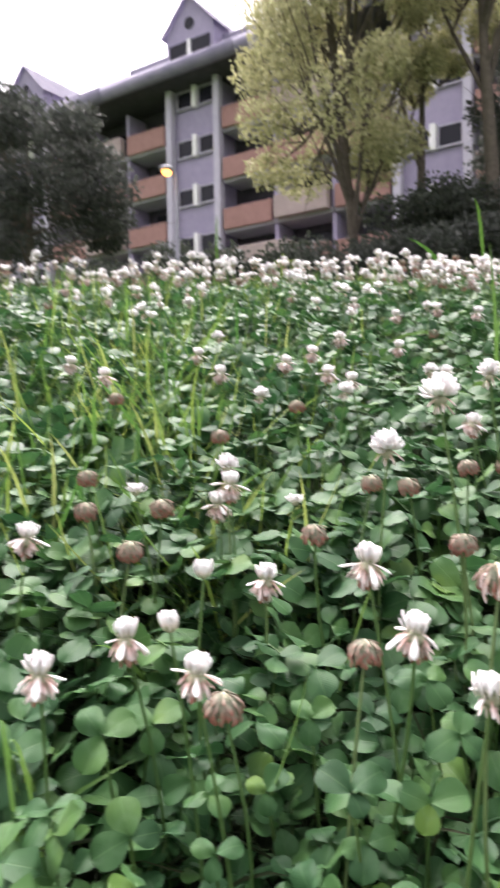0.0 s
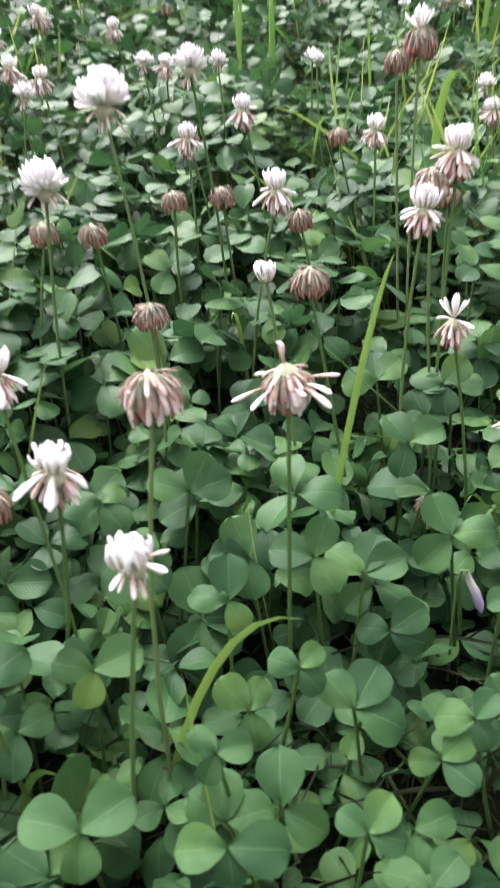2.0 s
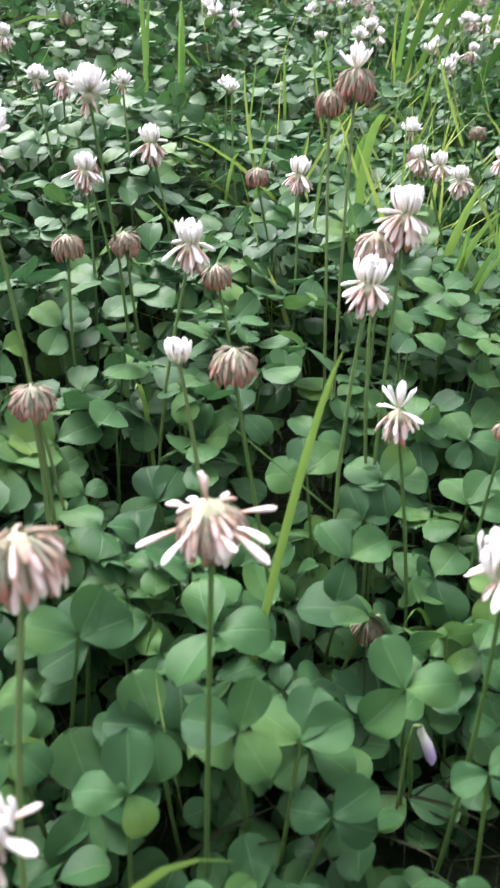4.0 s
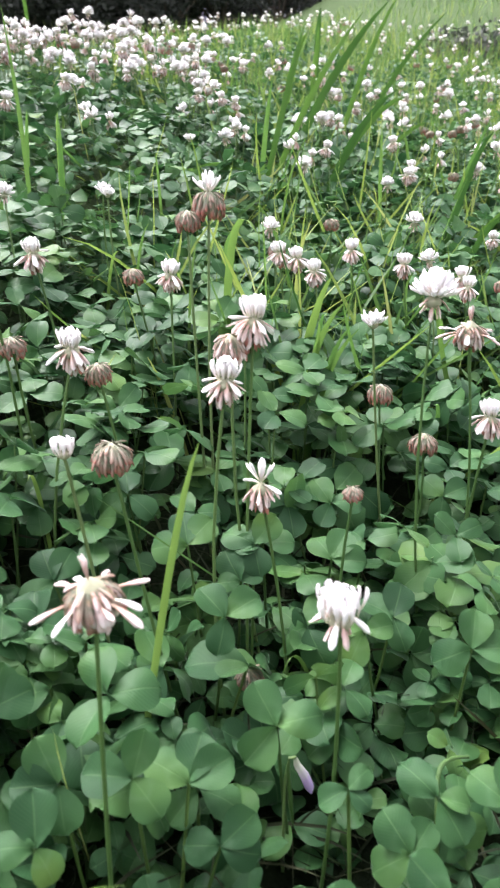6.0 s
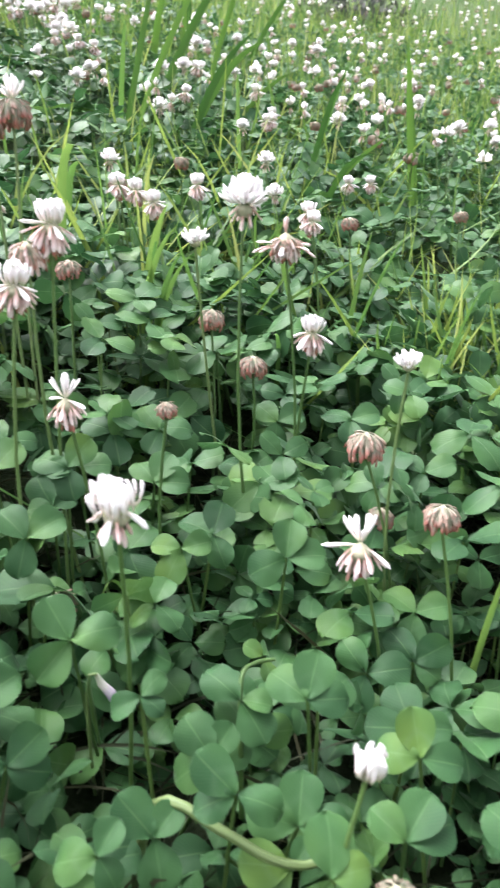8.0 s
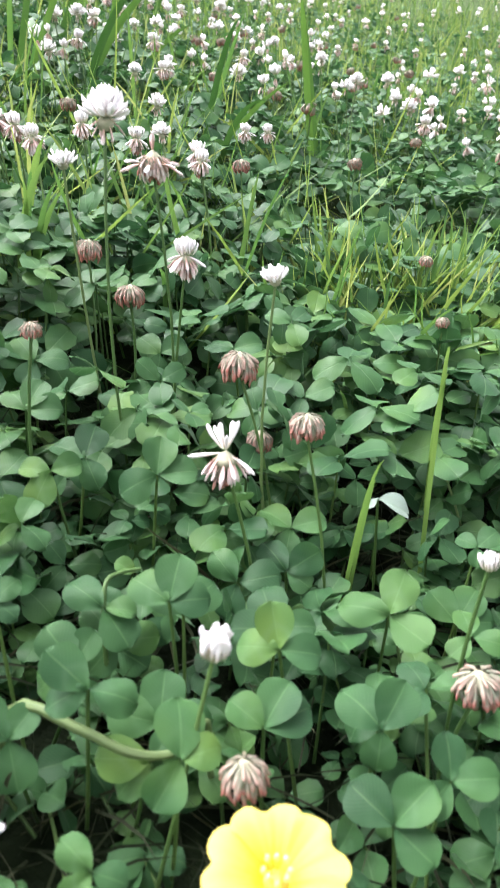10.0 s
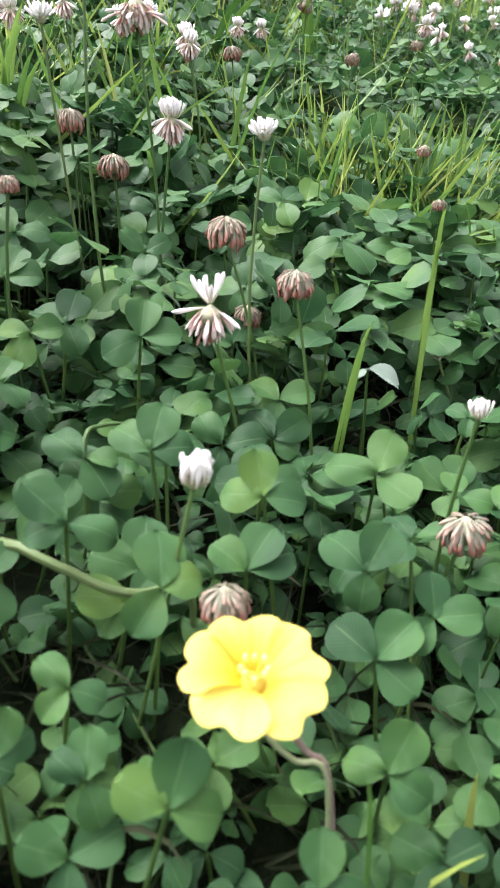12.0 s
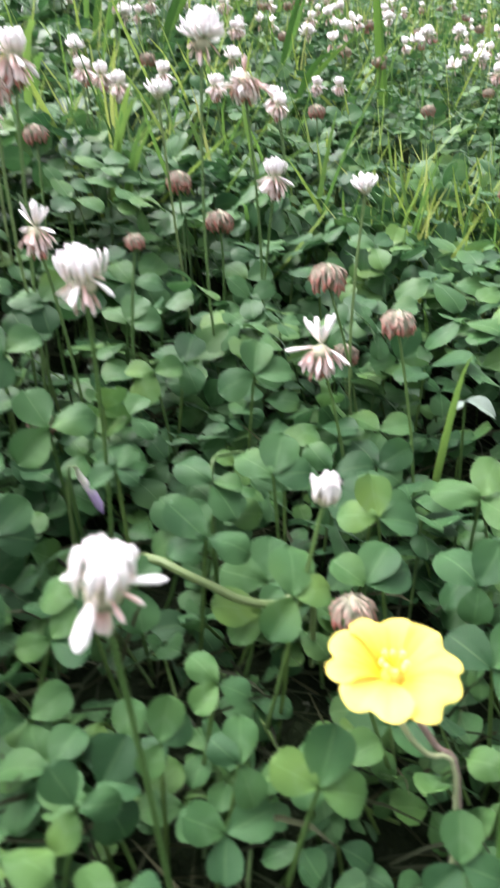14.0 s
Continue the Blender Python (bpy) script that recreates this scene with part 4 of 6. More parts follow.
clover_flower(0.213, 1.038, 0.478, "mixed", 0.0258, fine=False)
clover_flower(-0.028, 0.737, 0.378, "mixed", 0.0258, fine=False)
clover_flower(-0.056, 0.811, 0.404, "mixed", 0.0258, fine=False)
clover_flower(-0.035, 0.864, 0.425, "ball", 0.0180, fine=False)
clover_flower(-0.190, 0.779, 0.394, "mixed", 0.0258, fine=False)
clover_flower(-0.144, 0.731, 0.377, "mixed", 0.0258, fine=False)
clover_flower(0.010, 0.626, 0.345, "ball", 0.0180, fine=False)
clover_flower(-0.023, 0.576, 0.312, "withered", 0.0199, fine=False)
clover_flower(-0.124, 0.679, 0.348, "withered", 0.0199, fine=False)
clover_flower(0.176, 0.703, 0.369, "ball", 0.0180, fine=False)
clover_flower(0.177, 0.574, 0.322, "mixed", 0.0258, fine=False)
clover_flower(0.233, 0.701, 0.368, "ball", 0.0180, fine=False)
clover_flower(-0.023, 0.345, 0.250, "young", 0.0180)
clover_flower(-0.067, 0.398, 0.252, "withered", 0.0199)
clover_flower(0.310, 0.488, 0.279, "withered", 0.0199, fine=False)
clover_flower(0.214, 0.475, 0.276, "withered", 0.0199, fine=False)
clover_flower(0.284, 0.588, 0.313, "withered", 0.0199, fine=False)
clover_flower(0.183, 0.596, 0.317, "withered", 0.0199, fine=False)
clover_flower(0.197, 0.726, 0.373, "mixed", 0.0258, fine=False)
clover_flower(0.153, 0.508, 0.288, "withered", 0.0199, fine=False)
clover_flower(0.181, 0.511, 0.288, "withered", 0.0199, fine=False)
clover_flower(0.168, 0.394, 0.265, "young", 0.0180)
clover_flower(0.417, 0.623, 0.340, "ball", 0.0180, fine=False)
clover_flower(0.420, 0.618, 0.323, "withered", 0.0199, fine=False)
clover_flower(0.415, 0.583, 0.323, "mixed", 0.0258, fine=False)
clover_flower(0.479, 0.596, 0.326, "mixed", 0.0258, fine=False)
clover_flower(0.504, 0.562, 0.315, "mixed", 0.0258, fine=False)
clover_flower(0.321, 0.729, 0.373, "flat", 0.0180, fine=False)
clover_flower(0.767, 0.835, 0.405, "mixed", 0.0258, fine=False)
clover_flower(0.581, 0.945, 0.448, "ball", 0.0180, fine=False)
clover_flower(0.700, 1.146, 0.511, "mixed", 0.0258, fine=False)
clover_flower(0.496, 0.906, 0.431, "flat", 0.0180, fine=False)
clover_flower(0.529, 0.517, 0.299, "mixed", 0.0258, fine=False)
clover_flower(0.844, 0.954, 0.445, "mixed", 0.0258, fine=False)
clover_flower(0.726, 0.797, 0.393, "mixed", 0.0258, fine=False)
clover_flower(0.516, 0.671, 0.340, "withered", 0.0199, fine=False)
clover_flower(1.016, 1.057, 0.466, "withered", 0.0199, fine=False)
clover_flower(0.832, 0.826, 0.390, "withered", 0.0199, fine=False)
clover_flower(0.894, 0.782, 0.374, "withered", 0.0199, fine=False)
clover_flower(0.585, 0.530, 0.291, "withered", 0.0199, fine=False)
clover_flower(0.321, 0.719, 0.369, "flat", 0.0180, fine=False)
clover_flower(0.601, 0.995, 0.448, "withered", 0.0199, fine=False)
clover_flower(1.038, 1.233, 0.542, "ball", 0.0180, fine=False)
clover_flower(0.539, 0.532, 0.305, "mixed", 0.0258, fine=False)
clover_flower(0.517, 0.547, 0.314, "ball", 0.0180, fine=False)
clover_flower(0.408, 0.596, 0.327, "mixed", 0.0258, fine=False)
clover_flower(0.414, 0.559, 0.315, "mixed", 0.0258, fine=False)
clover_flower(0.882, 0.764, 0.368, "withered", 0.0199, fine=False)
clover_flower(0.744, 0.533, 0.291, "withered", 0.0199, fine=False)
clover_flower(0.951, 0.599, 0.312, "withered", 0.0199, fine=False)
clover_flower(0.288, 0.359, 0.232, "withered", 0.0125)
clover_flower(0.602, 0.360, 0.230, "withered", 0.0135, fine=False)
clover_flower(0.519, 0.295, 0.209, "withered", 0.0110, fine=False)
clover_flower(1.556, 0.907, 0.423, "mixed", 0.0258, fine=False)
clover_flower(2.099, 1.265, 0.544, "ball", 0.0180, fine=False)
clover_flower(1.481, 1.143, 0.503, "mixed", 0.0258, fine=False)
clover_flower(0.637, 0.733, 0.376, "ball", 0.0180, fine=False)
clover_flower(1.701, 1.264, 0.531, "withered", 0.0199, fine=False)
clover_flower(0.743, 0.809, 0.396, "mixed", 0.0258, fine=False)
clover_flower(0.161, 0.183, 0.189, "crowned", 0.0268)
clover_flower(0.379, 0.311, 0.168, "withered", 0.0189)
clover_flower(0.243, 0.186, 0.141, "withered", 0.0189)
clover_flower(0.270, 0.478, 0.350, "withered", 0.0189)
clover_flower(0.228, 0.353, 0.161, "withered", 0.0165)
clover_flower(0.346, 0.207, 0.136, "bud", 0.0105)
clover_flower(0.448, 0.244, 0.148, "bud", 0.0105)


# ---------------- grass ----------------


def blade_geo(points, width, rows=9):
    """A tapering blade through three places, with a shallow keel."""
    p0, p1, p2 = (np.array(p, float) for p in points)
    v, uv = [], []
    ctrl = 2 * p1 - 0.5 * (p0 + p2)
    along = (p2 - p0) / np.linalg.norm(p2 - p0)
    side = np.cross(along, np.array((0.55, 0.83, 0.0)))
    side /= max(np.linalg.norm(side), 1e-6)
    keel = np.cross(side, along)
    for i in range(rows):
        t = i / (rows - 1)
        c = (1 - t) ** 2 * p0 + 2 * t * (1 - t) * ctrl + t * t * p2
        w = 0.32 * width * (0.75 + 0.6 * t) * (1 - t ** 2.6) + 0.02 * width
        for s in (-1, 0, 1):
            v.append(c + side * s * w + keel * (0.3 * w * (s == 0))), uv.append((0.5 + 0.5 * s, t))
    return np.array(v), grid_faces(rows, 3), np.array(uv), 0


def grass_blade(p0, p1, p2, width):
    """One broad blade of grass that stands out from the clover; its foot goes down to the soil."""
    foot = np.array(p0) - 0.6 * (np.array(p1) - np.array(p0)) * (0.3, 0.3, 0)
    foot[2] = float(gz(foot[0], foot[1])) - 0.004
    v, f, u, s = blade_geo((foot, p1, p2), width * (0.75 if width > 0.012 else 0.95))
    v = v - foot
    ob = new("grass_blade", triangles("grass_blade", v, f, u, [DEEP if width > 0.012 else BROAD]))
    ob.location = foot
    return tagged(ob, "broad dark green grass blade rising from the clover" if width > 0.012 else "long bright green grass blade rising from the clover", "grass blade", "tall grass blades")


grass_blade((0.648, 0.999, 0.376), (0.657, 0.956, 0.476), (0.667, 0.924, 0.568), 0.0167)
grass_blade((0.686, 1.037, 0.389), (0.712, 0.979, 0.489), (0.754, 0.920, 0.589), 0.0175)
grass_blade((1.105, 1.515, 0.547), (1.084, 1.466, 0.623), (1.070, 1.434, 0.705), 0.0236)
grass_blade((0.413, 0.695, 0.275), (0.407, 0.676, 0.319), (0.413, 0.657, 0.341), 0.0114)
grass_blade((0.366, 0.502, 0.211), (0.366, 0.485, 0.248), (0.373, 0.467, 0.288), 0.0072)
grass_blade((0.367, 0.508, 0.213), (0.365, 0.492, 0.254), (0.361, 0.483, 0.290), 0.0054)
grass_blade((0.174, 0.353, 0.162), (0.186, 0.340, 0.230), (0.196, 0.331, 0.282), 0.0049)
grass_blade((0.336, 0.888, 0.341), (0.333, 0.864, 0.397), (0.327, 0.849, 0.443), 0.0059)
grass_blade((0.442, 0.870, 0.335), (0.429, 0.849, 0.373), (0.420, 0.835, 0.413), 0.0051)
grass_blade((0.743, 0.755, 0.293), (0.755, 0.702, 0.331), (0.776, 0.648, 0.373), 0.0134)
grass_blade((0.696, 0.809, 0.312), (0.677, 0.789, 0.373), (0.665, 0.776, 0.440), 0.0079)
grass_blade((0.724, 1.235, 0.456), (0.816, 1.131, 0.435), (0.881, 1.047, 0.479), 0.0063)
grass_blade((0.889, 1.108, 0.411), (0.917, 1.034, 0.448), (0.935, 0.983, 0.475), 0.0157)
grass_blade((0.921, 0.723, 0.281), (0.890, 0.714, 0.377), (0.864, 0.713, 0.482), 0.0138)
grass_blade((0.640, 0.990, 0.373), (0.631, 0.959, 0.439), (0.628, 0.937, 0.505), 0.0115)
grass_blade((0.828, 0.847, 0.324), (0.827, 0.806, 0.383), (0.833, 0.770, 0.461), 0.0102)
grass_blade((0.506, 0.470, 0.199), (0.512, 0.441, 0.247), (0.520, 0.416, 0.296), 0.0041)
grass_blade((0.533, 0.406, 0.177), (0.532, 0.383, 0.221), (0.532, 0.365, 0.262), 0.0046)
grass_blade((0.536, 0.421, 0.182), (0.535, 0.397, 0.215), (0.535, 0.380, 0.244), 0.0034)
grass_blade((0.522, 0.353, 0.159), (0.524, 0.323, 0.185), (0.531, 0.292, 0.219), 0.0067)
grass_blade((0.432, 0.245, 0.123), (0.424, 0.239, 0.172), (0.419, 0.234, 0.213), 0.0038)
grass_blade((0.372, 0.251, 0.126), (0.369, 0.240, 0.157), (0.368, 0.230, 0.187), 0.0038)
grass_blade((0.361, 0.508, 0.213), (0.362, 0.492, 0.260), (0.375, 0.473, 0.303), 0.0078)
grass_blade((0.372, 0.520, 0.217), (0.373, 0.503, 0.265), (0.372, 0.492, 0.293), 0.0056)
grass_blade((0.443, 0.464, 0.197), (0.436, 0.451, 0.219), (0.427, 0.446, 0.234), 0.0055)
grass_blade((0.391, 0.601, 0.244), (0.379, 0.587, 0.266), (0.373, 0.578, 0.285), 0.0050)
grass_blade((0.444, 0.251, 0.125), (0.434, 0.246, 0.173), (0.430, 0.239, 0.209), 0.0038)
grass_blade((0.379, 0.253, 0.126), (0.375, 0.243, 0.150), (0.372, 0.236, 0.175), 0.0034)
grass_blade((0.236, 0.128, 0.085), (0.232, 0.127, 0.111), (0.229, 0.128, 0.136), 0.0024)
grass_blade((0.532, 0.355, 0.160), (0.525, 0.339, 0.178), (0.522, 0.325, 0.190), 0.0044)
grass_blade((0.547, 0.408, 0.177), (0.540, 0.390, 0.206), (0.538, 0.376, 0.239), 0.0030)
grass_blade((1.053, 0.561, 0.225), (1.006, 0.580, 0.270), (0.966, 0.605, 0.323), 0.0052)
grass_blade((0.719, 0.387, 0.169), (0.700, 0.380, 0.207), (0.684, 0.381, 0.241), 0.0042)
grass_blade((0.391, 0.559, 0.230), (0.394, 0.538, 0.271), (0.400, 0.521, 0.313), 0.0103)
grass_blade((0.754, 2.311, 0.819), (0.724, 2.244, 0.909), (0.692, 2.203, 1.000), 0.0215)
grass_blade((0.509, 1.750, 0.631), (0.457, 1.707, 0.691), (0.375, 1.690, 0.753), 0.0252)
grass_blade((-0.082, 2.104, 0.756), (-0.082, 2.041, 0.822), (-0.077, 1.999, 0.904), 0.0160)
grass_blade((-0.395, 1.507, 0.557), (-0.371, 1.465, 0.618), (-0.351, 1.438, 0.668), 0.0137)
grass_blade((-0.182, 0.833, 0.327), (-0.182, 0.807, 0.358), (-0.184, 0.789, 0.382), 0.0074)
grass_blade((-0.180, 1.055, 0.402), (-0.169, 1.024, 0.479), (-0.169, 1.002, 0.522), 0.0093)
grass_blade((-0.055, 0.699, 0.281), (-0.058, 0.677, 0.314), (-0.063, 0.663, 0.340), 0.0052)
grass_blade((-0.052, 0.727, 0.290), (-0.049, 0.705, 0.324), (-0.051, 0.691, 0.356), 0.0054)
grass_blade((-0.039, 0.758, 0.301), (-0.032, 0.736, 0.330), (-0.022, 0.721, 0.357), 0.0057)
grass_blade((0.048, 0.633, 0.258), (0.050, 0.614, 0.288), (0.047, 0.602, 0.313), 0.0039)
grass_blade((-0.099, 0.304, 0.148), (-0.101, 0.294, 0.180), (-0.101, 0.287, 0.206), 0.0054)
grass_blade((-0.092, 0.313, 0.150), (-0.096, 0.301, 0.176), (-0.100, 0.293, 0.194), 0.0046)
grass_blade((-0.041, 0.402, 0.180), (-0.066, 0.387, 0.195), (-0.087, 0.374, 0.206), 0.0058)
grass_blade((-0.184, 1.196, 0.450), (-0.090, 1.171, 0.427), (-0.017, 1.150, 0.379), 0.0060)
grass_blade((0.140, 1.108, 0.417), (0.233, 1.058, 0.452), (0.317, 1.012, 0.406), 0.0056)
grass_blade((0.088, 0.283, 0.139), (0.108, 0.275, 0.170), (0.135, 0.264, 0.189), 0.0050)
grass_blade((0.037, 0.288, 0.141), (0.047, 0.283, 0.137), (0.060, 0.281, 0.124), 0.0050)
grass_blade((0.181, 0.475, 0.203), (0.174, 0.464, 0.223), (0.168, 0.458, 0.234), 0.0041)
grass_blade((0.329, 0.979, 0.372), (0.325, 0.952, 0.414), (0.324, 0.933, 0.458), 0.0080)
grass_blade((0.334, 0.883, 0.340), (0.329, 0.858, 0.385), (0.324, 0.842, 0.426), 0.0072)
grass_blade((0.327, 0.699, 0.278), (0.326, 0.678, 0.313), (0.331, 0.662, 0.348), 0.0041)
grass_blade((0.312, 0.921, 0.353), (0.307, 0.898, 0.417), (0.295, 0.884, 0.540), 0.0081)
grass_blade((0.347, 0.920, 0.352), (0.341, 0.896, 0.412), (0.338, 0.879, 0.451), 0.0062)
grass_blade((0.269, 0.358, 0.163), (0.257, 0.357, 0.159), (0.247, 0.357, 0.151), 0.0034)
grass_blade((0.367, 0.504, 0.211), (0.367, 0.486, 0.245), (0.378, 0.465, 0.286), 0.0072)
grass_blade((0.311, 0.718, 0.284), (0.310, 0.698, 0.308), (0.314, 0.683, 0.326), 0.0046)
grass_blade((0.779, 1.134, 0.446), (0.807, 1.057, 0.528), (0.835, 0.963, 0.620), 0.0243)
grass_blade((0.952, 1.392, 0.532), (0.936, 1.337, 0.592), (0.926, 1.274, 0.646), 0.0270)
grass_blade((1.299, 1.757, 0.652), (1.260, 1.694, 0.722), (1.219, 1.628, 0.789), 0.0311)
grass_blade((0.904, 1.173, 0.458), (0.908, 1.103, 0.556), (0.908, 1.025, 0.649), 0.0171)
grass_blade((0.743, 0.997, 0.400), (0.762, 0.936, 0.444), (0.783, 0.868, 0.488), 0.0216)
grass_blade((0.623, 0.944, 0.383), (0.577, 0.937, 0.403), (0.491, 0.951, 0.388), 0.0126)
grass_blade((1.203, 1.452, 0.550), (1.214, 1.361, 0.615), (1.231, 1.246, 0.706), 0.0203)
grass_blade((0.692, 0.686, 0.295), (0.692, 0.650, 0.325), (0.700, 0.604, 0.350), 0.0145)
grass_blade((0.359, 0.594, 0.297), (0.356, 0.580, 0.330), (0.366, 0.560, 0.340), 0.0100)
grass_blade((-0.100, 0.313, 0.135), (-0.105, 0.313, 0.163), (-0.109, 0.311, 0.191), 0.0096)
grass_blade((-0.092, 0.324, 0.139), (-0.099, 0.319, 0.160), (-0.106, 0.314, 0.181), 0.0089)
grass_blade((0.863, 0.683, 0.293), (0.832, 0.673, 0.384), (0.798, 0.654, 0.461), 0.0175)
grass_blade((0.409, 0.232, 0.144), (0.419, 0.236, 0.191), (0.420, 0.234, 0.224), 0.0045)
grass_blade((0.734, 0.750, 0.317), (0.732, 0.712, 0.379), (0.726, 0.673, 0.429), 0.0145)
grass_blade((0.705, 0.942, 0.382), (0.715, 0.892, 0.430), (0.734, 0.827, 0.489), 0.0203)


def grass_field(name, x, y, gen, label, length=(0.05, 0.16), width=(0.0012, 0.003), rows=6, lean=15):
    poses, pieces = [[] for _ in range(6)], []
    geos = []
    for k in range(6):
        bend = (0.02, 0.06, 0.10, 0.18, 0.04, 0.08)[k]
        geos.append(blade_geo(((0, 0, 0), (bend * 0.25, 0, 0.6), (bend, 0, 0.98 - 0.3 * bend)), 1.0, rows))
    g = gz(x, y)
    for i in range(len(x)):
        ln, w = gen.uniform(*length), gen.uniform(*width)
        k = gen.integers(6)
        m = np.array(pose(x[i], y[i], g[i] - 0.003, gen.normal(0, lean), gen.normal(0, lean), gen.uniform(0, 360)) @ Matrix.Diagonal((ln, 1, ln, 1)))
        poses[k].append((m, w))
    for k in range(6):
        if not poses[k]:
            continue
        v, f, u, s = geos[k]
        mid = (0.5 * (v[0::3] + v[2::3])).repeat(3, axis=0)
        across = v - mid
        m4 = np.array([m for m, _ in poses[k]])
        ws = np.array([w for _, w in poses[k]])
        core = np.einsum("kij,nj->kni", m4[:, :3, :3], mid) + m4[:, None, :3, 3]
        rot = m4[:, :3, :3] / np.linalg.norm(m4[:, :3, :3], axis=1, keepdims=True)
        out = core + np.einsum("kij,nj->kni", rot, across) * ws[:, None, None]
        n = len(v)
        faces = f[None] + (np.arange(len(ws)) * n)[:, None, None]
        pieces.append((out.reshape(-1, 3), faces.reshape(-1, 3), np.tile(u, (len(ws), 1)), 0))
    v, f, u, s = joined(pieces)
    return tagged(new(name, triangles(name, v, f, u, [GRASS])), label, "grass", kind="stuff")


def in_clover(x, y, gen):
    """True for nearly every place in the two patches of pure clover."""
    inside = (((x - 0.42) / 0.36) ** 2 + ((y - 1.15) / 0.42) ** 2 < 1.0) | (((x - 0.98) / 0.30) ** 2 + ((y - 0.62) / 0.17) ** 2 < 1.0)
    return inside & (gen.random(len(x)) < 0.9)


gx, gy = scatter(rng, 0.15, 0.6, -80, 35, 200)
keep = patch_noise(gx, gy, 4.0, 2.0) > 0.05
grass_field("grass", gx[keep], gy[keep], rng, "thin grass blades among the clover", (0.06, 0.125), (0.002, 0.0045))
gx, gy = scatter(rng, 0.5, 1.3, -80, 35, 560)
keep = (patch_noise(gx, gy, 3.0, 5.0) + 0.35 * np.clip(np.hypot(gx, gy) - 0.95, -0.6, 0.6)) > 0.10
keep &= ~in_clover(gx, gy, rng)
grass_field("grass", gx[keep], gy[keep], rng, "tufts of fine yellow-green grass among the clover", (0.07, 0.155), (0.003, 0.007))
gx, gy = scatter(rng, 1.2, 4.2, -85, 40, 850)
keep = ~in_clover(gx, gy, rng)
gx, gy = gx[keep], gy[keep]
grass_field("grass", gx, gy, rng, "lawn grass on the upper bank", (0.07, 0.17), (0.004, 0.008), 4)
gx, gy = scatter(rng, 4.2, 10.0, -85, 40, 170, 0.5)
grass_field("grass", gx, gy, rng, "lawn grass on the upper bank", (0.05, 0.12), (0.006, 0.012), 3)
# thick tufts of fine grass
for cx, cy, sx, sy, count, tall in ((0.65, 0.39, 0.07, 0.036, 380, (0.09, 0.15)), (0.675, 0.38, 0.04, 0.02, 90, (0.10, 0.155)), (0.60, 0.43, 0.03, 0.02, 80, (0.10, 0.14)), (-0.14, 0.68, 0.08, 0.14, 260, (0.09, 0.16)), (-0.02, 0.56, 0.03, 0.05, 80, (0.09, 0.15)), (-0.16, 0.96, 0.11, 0.14, 320, (0.12, 0.20)),
                                    (0.70, 0.78, 0.17, 0.16, 280, (0.11, 0.19)), (1.12, 0.86, 0.16, 0.06, 120, (0.08, 0.14)), (0.47, 0.66, 0.09, 0.08, 170, (0.11, 0.19)), (1.3, 1.1, 0.3, 0.2, 600, (0.08, 0.15))):
    grass_field("grass", rng.normal(cx, sx, count), rng.normal(cy, sy, count), rng, "tuft of fine yellow-green grass", tall, (0.0024, 0.0058), 6, 38)

# ---------------- yellow flower ----------------


def petal_geo(size):
    """A broad, notched petal, base at the origin, along +y, cupped."""
    v, uv, rows, half = [], [], 10, 9
    for i in range(rows):
        t = i / (rows - 1)
        for j in range(-half, half + 1):
            s = j / half
            r = t * (1 - 0.15 * math.exp(-(s / 0.22) ** 2) * t ** 3 - 0.22 * s ** 4 * t)
            a = 0.74 * s
            z = 0.62 * t - 0.34 * t ** 3 + 0.10 * s * s * t + 0.03 * math.sin(7 * s + 3 * t) * t * t
            v.append((r * math.sin(a), r * math.cos(a), z)), uv.append((0.5 + 0.5 * s, t))
    return np.array(v) * size, grid_faces(rows, 2 * half + 1), np.array(uv), 0


